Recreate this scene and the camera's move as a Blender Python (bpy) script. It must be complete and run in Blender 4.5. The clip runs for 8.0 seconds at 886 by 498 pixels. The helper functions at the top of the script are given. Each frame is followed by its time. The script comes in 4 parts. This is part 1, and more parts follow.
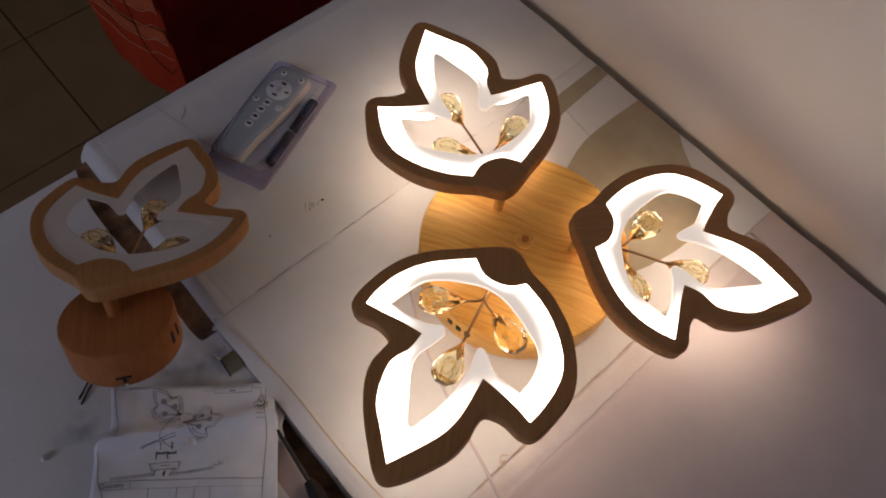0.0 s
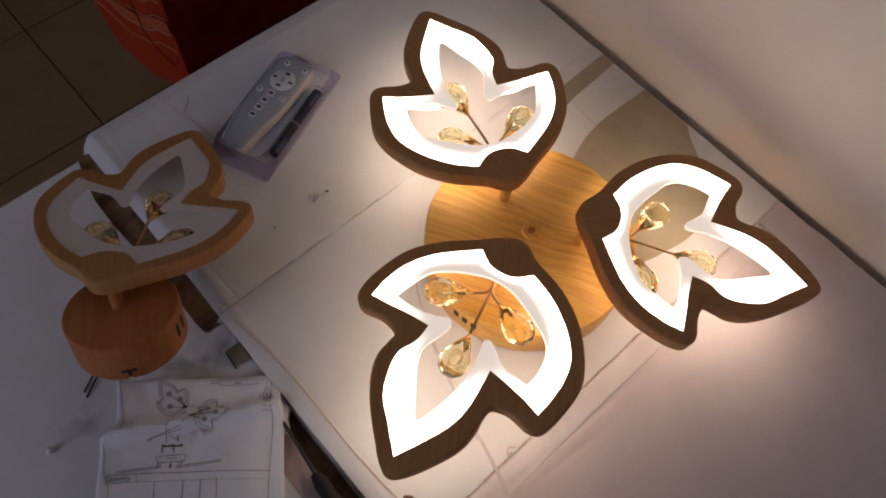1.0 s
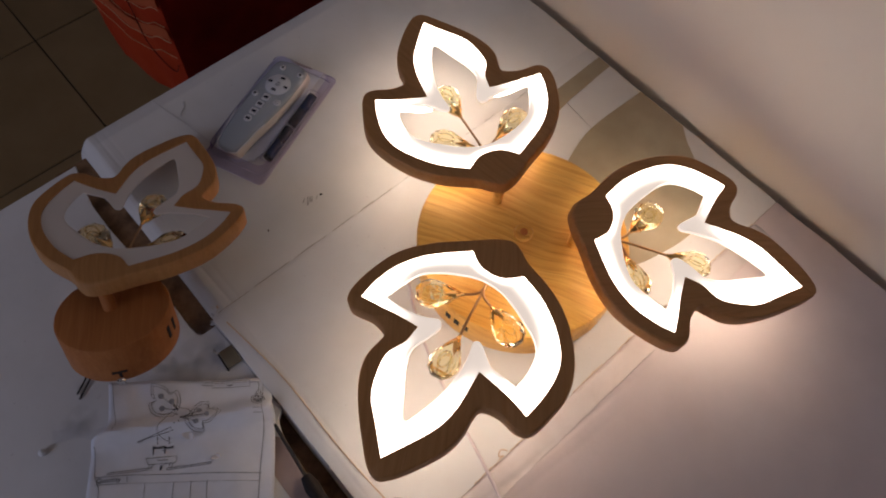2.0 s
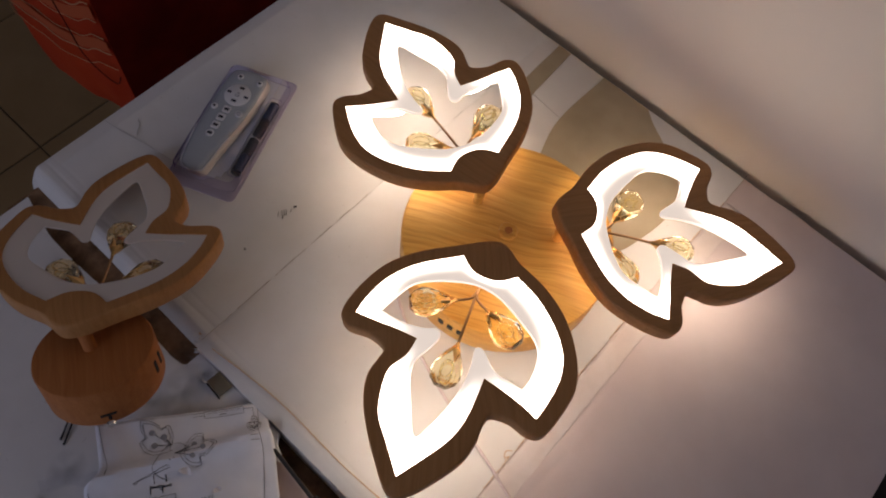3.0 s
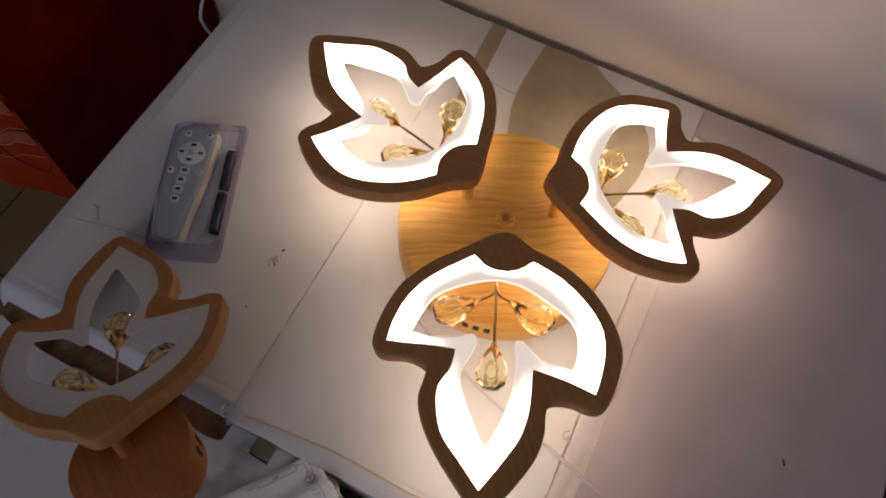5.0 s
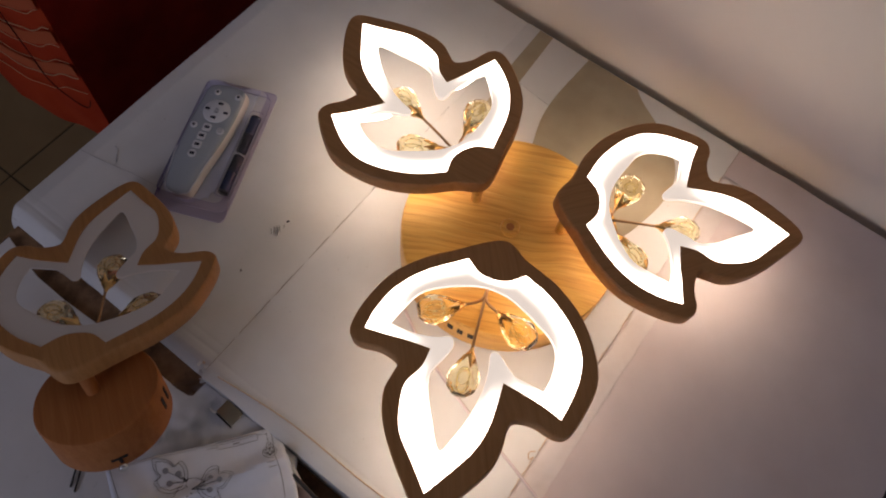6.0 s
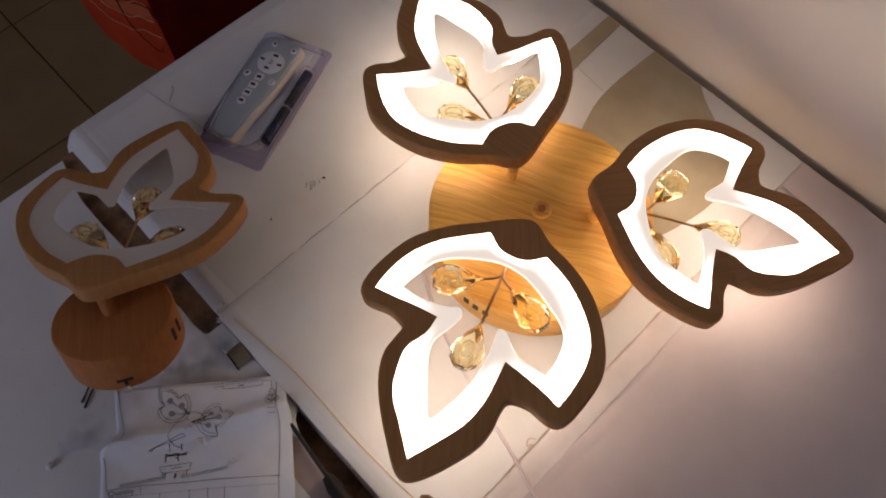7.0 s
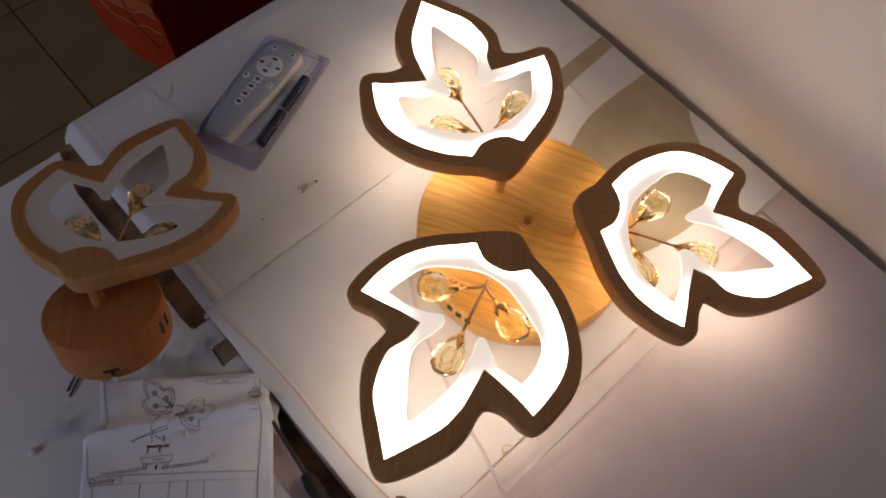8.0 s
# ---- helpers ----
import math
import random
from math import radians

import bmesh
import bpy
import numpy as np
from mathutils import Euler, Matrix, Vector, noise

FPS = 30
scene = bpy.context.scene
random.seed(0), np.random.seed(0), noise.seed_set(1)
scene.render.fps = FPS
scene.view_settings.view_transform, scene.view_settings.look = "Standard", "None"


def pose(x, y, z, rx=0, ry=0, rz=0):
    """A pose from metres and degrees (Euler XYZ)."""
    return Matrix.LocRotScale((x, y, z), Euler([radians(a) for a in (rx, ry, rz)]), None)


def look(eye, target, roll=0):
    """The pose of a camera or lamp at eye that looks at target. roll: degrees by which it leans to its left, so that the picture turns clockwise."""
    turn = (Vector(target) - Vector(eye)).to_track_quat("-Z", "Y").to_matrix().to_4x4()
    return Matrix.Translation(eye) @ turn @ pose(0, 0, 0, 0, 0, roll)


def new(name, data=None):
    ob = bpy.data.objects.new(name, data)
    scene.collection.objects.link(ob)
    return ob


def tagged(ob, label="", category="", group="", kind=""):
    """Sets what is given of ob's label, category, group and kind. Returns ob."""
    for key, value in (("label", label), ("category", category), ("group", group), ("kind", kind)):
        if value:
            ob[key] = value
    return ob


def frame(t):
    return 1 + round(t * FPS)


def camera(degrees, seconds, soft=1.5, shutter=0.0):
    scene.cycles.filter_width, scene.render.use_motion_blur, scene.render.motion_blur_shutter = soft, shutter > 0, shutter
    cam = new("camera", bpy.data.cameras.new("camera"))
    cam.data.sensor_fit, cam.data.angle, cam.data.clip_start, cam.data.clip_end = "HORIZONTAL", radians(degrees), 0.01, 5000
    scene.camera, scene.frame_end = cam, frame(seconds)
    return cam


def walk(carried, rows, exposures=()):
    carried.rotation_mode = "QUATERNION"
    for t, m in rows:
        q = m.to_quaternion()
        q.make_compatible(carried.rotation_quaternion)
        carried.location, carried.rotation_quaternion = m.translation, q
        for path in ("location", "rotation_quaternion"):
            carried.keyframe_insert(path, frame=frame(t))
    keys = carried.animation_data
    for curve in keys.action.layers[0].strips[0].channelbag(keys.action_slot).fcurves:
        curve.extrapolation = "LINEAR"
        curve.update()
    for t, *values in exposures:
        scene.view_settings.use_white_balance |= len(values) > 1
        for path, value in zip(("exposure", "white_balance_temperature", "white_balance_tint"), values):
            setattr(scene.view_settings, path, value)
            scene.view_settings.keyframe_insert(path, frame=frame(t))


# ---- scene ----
from mathutils.bvhtree import BVHTree

cam = camera(63.4, 8.0, 2.0)
PATH = [
    (0, (-0.5354, -0.1514, 1.4812), (0.1451, 0.4417, -0.3040), 7.91),
    (0.5, (-0.5370, -0.1501, 1.4810), (0.1437, 0.4465, -0.3029), 7.97),
    (1, (-0.5365, -0.1472, 1.4772), (0.1256, 0.4314, -0.3190), 7.69),
    (1.5, (-0.5320, -0.1493, 1.4760), (0.1243, 0.4267, -0.3226), 7.74),
    (1.7, (-0.5260, -0.1643, 1.4740), (0.1233, 0.4566, -0.3136), 5.35),
    (2.8, (-0.5301, -0.1366, 1.4754), (0.1708, 0.3929, -0.3210), 8.49),
    (3, (-0.5394, -0.1177, 1.4733), (0.1980, 0.3487, -0.3269), 10.78),
    (3.5, (-0.5463, -0.0938, 1.4706), (0.2413, 0.2563, -0.3335), 10.64),
    (4, (-0.5635, -0.0723, 1.4676), (0.2635, 0.2337, -0.3275), 7.88),
    (4.5, (-0.5734, -0.0577, 1.4647), (0.2763, 0.2146, -0.3257), 7.04),
    (4.7, (-0.5697, -0.0546, 1.4660), (0.2692, 0.2250, -0.3274), 6.58),
    (5.8, (-0.5341, -0.0902, 1.4635), (0.2163, 0.3138, -0.3454), 7.64),
    (6, (-0.5344, -0.0912, 1.4633), (0.2088, 0.3137, -0.3492), 8.87),
    (6.5, (-0.5278, -0.1172, 1.4545), (0.1350, 0.3352, -0.3767), 7.36),
    (7, (-0.5169, -0.1325, 1.4489), (0.0812, 0.4150, -0.3793), 3.52),
    (7.5, (-0.5138, -0.1332, 1.4544), (0.0752, 0.4103, -0.3779), 6.11),
    (8, (-0.5180, -0.1372, 1.4637), (0.1098, 0.4012, -0.3567), 7.88),
]
EXPOSURES = [(t, stops, 6750, 22) for t, stops in ((0, 0.0), (1.5, 0.13), (3.5, 0.12), (4.5, 0.08), (6.0, 0.16), (6.5, 0.25), (8, 0.25))]
walk(cam, [(t, look(eye, target, roll)) for t, eye, target, roll in PATH], EXPOSURES)

# ---- world and light ----
H = 0.85            # height of the carton tops above the floor
world = bpy.data.worlds.new("world")
scene.world = world
world.use_nodes = True
_wn = world.node_tree
_sky = _wn.nodes.new("ShaderNodeTexSky")
_sky.sky_type, _sky.sun_disc = "NISHITA", False
_sky.sun_elevation, _sky.sun_rotation = radians(35), radians(250)
_wn.links.new(_sky.outputs[0], _wn.nodes["Background"].inputs["Color"])
_wn.nodes["Background"].inputs["Strength"].default_value = 0.08

WINDOW_Y, WINDOW_Z, WINDOW_W, WINDOW_H = 0.20, 1.80, 1.0, 1.1
ROOM_W, ROOM_E, ROOM_S, ROOM_N, ROOM_H = -2.6, 0.0155, -2.4, 2.9, 2.7
daylight = bpy.data.lights.new("window_daylight", "AREA")
daylight.shape, daylight.size, daylight.size_y = "RECTANGLE", WINDOW_W, WINDOW_H
daylight.energy, daylight.color = 8.4, (0.61, 0.73, 0.98)
tagged(new("window_daylight", daylight), kind="structure").matrix_world = look(
    (ROOM_W - 0.02, WINDOW_Y, WINDOW_Z), (0, WINDOW_Y, WINDOW_Z))
GLOW, GLOW_DIM, GLOW_BACK = 5.4, 0.60, 9.1     # brightness of the lit diffusers: full, on their tongues; last, the added hidden ring


# ---- materials ----
def material(name, colour, rough=0.6, metal=0.0, spec=0.5):
    m = bpy.data.materials.new(name)
    m.use_nodes = True
    b = m.node_tree.nodes["Principled BSDF"]
    b.inputs["Base Color"].default_value = (*colour, 1)
    b.inputs["Roughness"].default_value = rough
    b.inputs["Metallic"].default_value = metal
    b.inputs["Specular IOR Level"].default_value = spec
    return m, m.node_tree, b


def node(tree, kind, **values):
    n = tree.nodes.new(kind)
    for key, value in values.items():
        n.inputs[key.replace("_", " ")].default_value = value
    return n


def coords(tree, scale=(1, 1, 1), turn=(0, 0, 0), which="Object"):
    tc = tree.nodes.new("ShaderNodeTexCoord")
    mp = tree.nodes.new("ShaderNodeMapping")
    mp.inputs["Scale"].default_value = scale
    mp.inputs["Rotation"].default_value = turn
    tree.links.new(tc.outputs[which], mp.inputs["Vector"])
    return mp.outputs[0]


def ramp(tree, source, stops):
    r = tree.nodes.new("ShaderNodeValToRGB")
    while len(r.color_ramp.elements) < len(stops):
        r.color_ramp.elements.new(0.5)
    for e, (at, c) in zip(r.color_ramp.elements, stops):
        e.position, e.color = at, (*c, 1)
    tree.links.new(source, r.inputs[0])
    return r.outputs[0]


def mixed(tree, a, b, factor, mode="MIX"):
    m = tree.nodes.new("ShaderNodeMix")
    m.data_type, m.blend_type = "RGBA", mode
    if isinstance(factor, float):
        m.inputs[0].default_value = factor
    else:
        tree.links.new(factor, m.inputs[0])
    for socket, v in ((m.inputs[6], a), (m.inputs[7], b)):
        if isinstance(v, tuple):
            socket.default_value = (*v, 1)
        else:
            tree.links.new(v, socket)
    return m.outputs[2]


def bumped(tree, bsdf, source, strength=0.2, distance=0.001):
    b = tree.nodes.new("ShaderNodeBump")
    b.inputs["Strength"].default_value, b.inputs["Distance"].default_value = strength, distance
    tree.links.new(source, b.inputs["Height"])
    tree.links.new(b.outputs[0], bsdf.inputs["Normal"])


def noise_of(tree, vector, scale, detail=4.0, rough=0.55):
    n = node(tree, "ShaderNodeTexNoise", Scale=scale, Detail=detail, Roughness=rough)
    tree.links.new(vector, n.inputs["Vector"])
    return n.outputs[0]


def wood_material(name, dark, mid, light, turn, rough=0.42, rings_in=0.75, spec=0.5, fine=0.35):
    """Printed wood grain: long streaks along one way, bowed like cut boards, with fine dark pores."""
    m, t, b = material(name, mid, rough, spec=spec)
    v = coords(t, (1, 1, 1), turn)
    sway = node(t, "ShaderNodeTexNoise", Scale=9.0, Detail=2.0)
    t.links.new(v, sway.inputs["Vector"])
    bow = t.nodes.new("ShaderNodeVectorMath")
    bow.operation = "MULTIPLY_ADD"
    bow.inputs[1].default_value = (0.0, 0.028, 0.0)
    t.links.new(sway.outputs["Color"], bow.inputs[0])
    t.links.new(v, bow.inputs[2])
    def streaks(scale, detail, rough_in):
        stretch = t.nodes.new("ShaderNodeMapping")
        stretch.inputs["Scale"].default_value = scale
        t.links.new(bow.outputs[0], stretch.inputs["Vector"])
        return noise_of(t, stretch.outputs[0], 1.0, detail, rough_in)
    streak = streaks((11, 260, 120), 6.0, 0.62)
    pores = streaks((22, 720, 300), 3.0, 0.6)
    wave = node(t, "ShaderNodeTexWave", Scale=34.0, Distortion=7.0, Detail=3.0, Detail_Scale=1.2)
    wave.bands_direction = "Y"
    soft = t.nodes.new("ShaderNodeMapping")
    soft.inputs["Scale"].default_value = (0.22, 1, 1)
    t.links.new(bow.outputs[0], soft.inputs["Vector"])
    t.links.new(soft.outputs[0], wave.inputs["Vector"])
    tone = ramp(t, streak, ((0.3, dark), (0.52, mid), (0.72, light)))
    rings = ramp(t, wave.outputs[0], ((0.0, (0.90, 0.83, 0.74)), (0.6, (1, 1, 1))))
    colour = mixed(t, tone, rings, rings_in, "MULTIPLY")
    dots = ramp(t, pores, ((0.32, (0.62, 0.48, 0.34)), (0.50, (1, 1, 1))))
    t.links.new(mixed(t, colour, dots, fine, "MULTIPLY"), b.inputs["Base Color"])
    bumped(t, b, pores, 0.10, 0.0004)
    return m


WOOD = wood_material("oak_grain", (0.70, 0.345, 0.068), (0.785, 0.425, 0.095), (0.84, 0.50, 0.132), (0, 0, radians(64.4)), 0.45, 0.55, 0.35, 0.5)
# Redder oak copy, darkened: the unlit drum's dimmer light put into the colour
WOOD_DRUM = wood_material("dimmed_reddish_oak_grain", (0.40, 0.142, 0.042), (0.455, 0.167, 0.051), (0.50, 0.194, 0.062), (0, 0, radians(70)), 0.6, 0.3, 0.2, 0.12)
WOOD_LEAF = wood_material("oak_grain_frame", (0.445, 0.211, 0.073), (0.492, 0.235, 0.083), (0.528, 0.258, 0.093), (0, 0, radians(65)), 0.55, 0.35, 0.35, 0.25)

CARTON, _t, _b = material("white_carton", (0.74, 0.72, 0.70), 0.5, spec=0.35)
_v = coords(_t)
_big = noise_of(_t, _v, 5.0, 5.0, 0.6)
_fine = noise_of(_t, _v, 90.0, 4.0, 0.6)
_stain = ramp(_t, _big, ((0.34, (0.66, 0.645, 0.63)), (0.6, (0.76, 0.75, 0.745))))
_specks = ramp(_t, noise_of(_t, _v, 260.0, 2.0, 0.5), ((0.22, (0.55, 0.52, 0.49)), (0.3, (1, 1, 1))))
_t.links.new(mixed(_t, _stain, _specks, 0.35, "MULTIPLY"), _b.inputs["Base Color"])
bumped(_t, _b, mixed(_t, _big, _fine, 0.3), 0.25, 0.002)
_r = ramp(_t, _fine, ((0.3, (0.42, 0.42, 0.42)), (0.7, (0.6, 0.6, 0.6))))
_t.links.new(_r, _b.inputs["Roughness"])

# Carton copy with the near end's weaker, pinker light put into its colour
DIMMED_CARTON, _t, _b = material("dimmed_carton", (0.70, 0.655, 0.645), 0.5, spec=0.35)
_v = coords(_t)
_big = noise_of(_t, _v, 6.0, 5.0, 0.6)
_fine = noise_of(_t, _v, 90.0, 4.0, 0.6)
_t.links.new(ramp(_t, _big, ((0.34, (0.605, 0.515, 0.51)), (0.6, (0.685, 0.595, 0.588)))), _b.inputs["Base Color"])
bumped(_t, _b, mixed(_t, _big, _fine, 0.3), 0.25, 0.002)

KRAFT, _t, _b = material("brown_cardboard", (0.27, 0.16, 0.085), 0.85, spec=0.2)
_v = coords(_t, (1, 1, 1))
_n = noise_of(_t, _v, 40.0, 6.0, 0.65)
_t.links.new(ramp(_t, _n, ((0.32, (0.095, 0.053, 0.030)), (0.68, (0.33, 0.195, 0.110)))), _b.inputs["Base Color"])
bumped(_t, _b, _n, 0.3, 0.001)

OLIVE, _t, _b = material("olive_print", (0.33, 0.29, 0.19), 0.5, spec=0.35)
_n = noise_of(_t, coords(_t), 30.0, 4.0)
_t.links.new(ramp(_t, _n, ((0.3, (0.36, 0.295, 0.20)), (0.7, (0.43, 0.36, 0.25)))), _b.inputs["Base Color"])

PLASTER, _t, _b = material("wall_paint", (0.74, 0.70, 0.66), 0.75, spec=0.25)
_v = coords(_t)
_n = noise_of(_t, _v, 2.2, 4.0, 0.6)
_t.links.new(ramp(_t, _n, ((0.3, (0.835, 0.735, 0.63)), (0.7, (0.895, 0.795, 0.69)))), _b.inputs["Base Color"])
bumped(_t, _b, noise_of(_t, _v, 160.0, 3.0), 0.12, 0.001)

# Unseen walls: colour darkened to cut the light bounced back on the cartons
DIM_PAINT, _t, _b = material("low_bounce_paint", (0.40, 0.36, 0.33), 0.8, spec=0.2)
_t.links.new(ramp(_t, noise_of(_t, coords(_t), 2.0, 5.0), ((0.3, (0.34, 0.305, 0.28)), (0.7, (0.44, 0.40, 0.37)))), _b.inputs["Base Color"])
# Unseen ceiling, lightened so that it bounces lamp light down
CEILING_PAINT, _t, _b = material("bounce_ceiling_paint", (0.68, 0.62, 0.56), 0.8, spec=0.2)
_t.links.new(ramp(_t, noise_of(_t, coords(_t), 2.0, 5.0), ((0.3, (0.64, 0.58, 0.52)), (0.7, (0.72, 0.66, 0.60)))), _b.inputs["Base Color"])
TILE, _t, _b = material("floor_tile_glaze", (0.40, 0.34, 0.25), 0.35)
_info = _t.nodes.new("ShaderNodeObjectInfo")
_n = noise_of(_t, coords(_t), 7.0, 5.0)
_c = ramp(_t, _n, ((0.3, (0.255, 0.165, 0.075)), (0.7, (0.32, 0.215, 0.108))))
_t.links.new(mixed(_t, _c, ramp(_t, _info.outputs["Random"], ((0.0, (0.9, 0.9, 0.9)), (1.0, (1, 1, 1)))), 1.0, "MULTIPLY"), _b.inputs["Base Color"])
GROUT = material("dark_grout", (0.10, 0.075, 0.045), 0.9)[0]

CLOTH, _t, _b = material("orange_red_cloth", (0.55, 0.06, 0.02), 0.9, spec=0.1)
_v = coords(_t, (1, 1, 1))
_w = node(_t, "ShaderNodeTexNoise", Scale=420.0, Detail=2.0)
_t.links.new(_v, _w.inputs["Vector"])
_big = noise_of(_t, _v, 6.0, 4.0)
_t.links.new(ramp(_t, _big, ((0.3, (0.35, 0.028, 0.011)), (0.7, (0.51, 0.062, 0.018)))), _b.inputs["Base Color"])
bumped(_t, _b, _w.outputs[0], 0.4, 0.0012)
BAND = material("orange_print", (0.50, 0.11, 0.045), 0.9, spec=0.1)[0]
# Dark copy of the chair's cloth: the front's shade is put into the colour
SHADED_CLOTH, _t, _b = material("shaded_cloth", (0.12, 0.008, 0.005), 0.95, spec=0.05)
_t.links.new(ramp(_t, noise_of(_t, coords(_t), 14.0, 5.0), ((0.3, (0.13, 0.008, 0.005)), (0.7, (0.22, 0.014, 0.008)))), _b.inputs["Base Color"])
CREAM = material("cream_print", (0.55, 0.26, 0.14), 0.9, spec=0.1)[0]

PAPER, _t, _b = material("instruction_paper", (0.80, 0.80, 0.82), 0.8, spec=0.2)
_n = noise_of(_t, coords(_t), 45.0, 5.0)
_t.links.new(ramp(_t, _n, ((0.3, (0.715, 0.735, 0.80)), (0.7, (0.795, 0.815, 0.88)))), _b.inputs["Base Color"])
INK = material("black_ink", (0.035, 0.035, 0.045), 0.8, spec=0.2)[0]
GREY_INK = material("grey_ink", (0.30, 0.30, 0.32), 0.8, spec=0.2)[0]
FADED = material("faded_ink", (0.50, 0.485, 0.48), 0.8)[0]
TAPE, _t, _b = material("packing_tape", (0.70, 0.66, 0.63), 0.32, spec=0.4)
_t.links.new(ramp(_t, noise_of(_t, coords(_t), 35.0, 5.0), ((0.35, (0.645, 0.575, 0.555)), (0.6, (0.715, 0.65, 0.635)))), _b.inputs["Base Color"])
SEAM_SHADE_DIRT = material("seam_dirt", (0.46, 0.40, 0.36), 0.9, spec=0.1)[0]
PENCIL = material("grey_pencil", (0.22, 0.21, 0.20), 0.7)[0]
# Near-black for plates that paint the shade inside holes; also a clip's fold
BLACK = material("black_hole", (0.02, 0.014, 0.01), 0.7)[0]
BLACK_RUBBER = material("black_handle", (0.018, 0.014, 0.014), 0.65, spec=0.2)[0]
DARK_CORD = material("dark_red_cord", (0.05, 0.012, 0.010), 0.8, spec=0.1)[0]
STEEL = material("blackened_steel", (0.022, 0.020, 0.020), 0.5, 0.2)[0]
CHROME = material("bright_steel", (0.75, 0.74, 0.72), 0.2, 1.0)[0]
BRASS_TIN = material("olive_metal", (0.30, 0.27, 0.20), 0.38, 0.85)[0]
GOLD = material("gold_plate", (0.80, 0.50, 0.19), 0.2, 1.0)[0]
BRONZE = material("bronze_wire", (0.42, 0.24, 0.12), 0.35, 0.9)[0]
REMOTE_BODY, _t, _b = material("pale_grey_plastic", (0.42, 0.455, 0.475), 0.22)
_b.inputs["Coat Weight"].default_value, _b.inputs["Coat Roughness"].default_value = 0.8, 0.08
REMOTE_SIDE = material("cream_plastic", (0.76, 0.68, 0.60), 0.3)[0]
BUTTON = material("white_rubber", (0.74, 0.74, 0.73), 0.55)[0]
BATTERY = material("black_cell_wrap", (0.010, 0.011, 0.015), 0.13)[0]
CELL_BLUE = material("blue_cell_wrap", (0.012, 0.020, 0.052), 0.14)[0]
PALE_CORD = material("pale_mauve_cord", (0.66, 0.57, 0.58), 0.5, spec=0.3)[0]
WHITE_CORD = material("white_cord", (0.80, 0.76, 0.76), 0.4)[0]
TINTED_LID, _t, _b = material("pinkish_lid_tint", (0.44, 0.33, 0.29), 0.8, spec=0.2)
_t.links.new(ramp(_t, noise_of(_t, coords(_t), 30.0, 5.0), ((0.3, (0.40, 0.295, 0.26)), (0.7, (0.48, 0.365, 0.325)))), _b.inputs["Base Color"])
TAN = material("tan_thread", (0.62, 0.44, 0.30), 0.7)[0]
CASING = material("window_paint", (0.7, 0.7, 0.68), 0.5)[0]
# Near-black colour for the block that stands in for shade
SHADE_WOOD = wood_material("shade_dark_wood", (0.018, 0.011, 0.008), (0.026, 0.016, 0.011), (0.035, 0.021, 0.014), (0, 0, 0), 0.6)
TABLE_WOOD = wood_material("table_board", (0.16, 0.09, 0.05), (0.22, 0.13, 0.07), (0.28, 0.17, 0.09), (0, 0, 0), 0.55)


def glass_material(name, colour, rough=0.0, ior=1.5):
    m, t, b = material(name, colour, rough)
    b.inputs["Transmission Weight"].default_value = 1.0
    b.inputs["IOR"].default_value = ior
    return m


# Unlit lamp's crystals: their gold reflections are put into a deeper glass tint
CRYSTAL_GOLD_TINT = glass_material("gold_reflection_crystal", (1.0, 0.80, 0.46), 0.0, 1.66)
CRYSTAL = glass_material("amber_crystal", (1.0, 0.94, 0.66), 0.0, 1.52)
BLISTER = bpy.data.materials.new("violet_blister")
BLISTER.use_nodes = True
_t = BLISTER.node_tree
_t.nodes.remove(_t.nodes["Principled BSDF"])
_tr = node(_t, "ShaderNodeBsdfTransparent", Color=(0.975, 0.965, 0.985, 1))
_gl = node(_t, "ShaderNodeBsdfGlossy", Color=(0.92, 0.9, 1, 1), Roughness=0.06)
_fr = node(_t, "ShaderNodeFresnel", IOR=1.33)
_mx = _t.nodes.new("ShaderNodeMixShader")
_t.links.new(_fr.outputs[0], _mx.inputs[0])
_t.links.new(_tr.outputs[0], _mx.inputs[1])
_t.links.new(_gl.outputs[0], _mx.inputs[2])
_t.links.new(_mx.outputs[0], _t.nodes["Material Output"].inputs["Surface"])
VIOLET = BLISTER.copy()
VIOLET.name = "violet_flange"
VIOLET.node_tree.nodes["Transparent BSDF"].inputs["Color"].default_value = (0.69, 0.63, 0.77, 1)
FILM = BLISTER.copy()
FILM.name = "clear_film"
FILM.node_tree.nodes["Transparent BSDF"].inputs["Color"].default_value = (0.93, 0.93, 0.94, 1)
FILM.node_tree.nodes["Fresnel"].inputs["IOR"].default_value = 1.28
FILM.node_tree.nodes["Glossy BSDF"].inputs["Roughness"].default_value = 0.16

SMUDGE = bpy.data.materials.new("grey_smudge")
SMUDGE.use_nodes = True
_t = SMUDGE.node_tree
_df = _t.nodes["Principled BSDF"]
_df.inputs["Base Color"].default_value, _df.inputs["Roughness"].default_value = (0.10, 0.09, 0.08, 1), 0.9
_sv = coords(_t)
_thin = ramp(_t, noise_of(_t, _sv, 55.0, 3.0, 0.55), ((0.38, (0, 0, 0)), (0.78, (0.34, 0.34, 0.34))))
_tg = _t.nodes.new("ShaderNodeTexGradient")
_tg.gradient_type = "SPHERICAL"
_gm = _t.nodes.new("ShaderNodeMapping")
_gc = _t.nodes.new("ShaderNodeTexCoord")
_gm.inputs["Location"].default_value, _gm.inputs["Scale"].default_value = (-1, -1, 0), (2, 2, 0)
_t.links.new(_gc.outputs["Generated"], _gm.inputs["Vector"])
_t.links.new(_gm.outputs[0], _tg.inputs["Vector"])
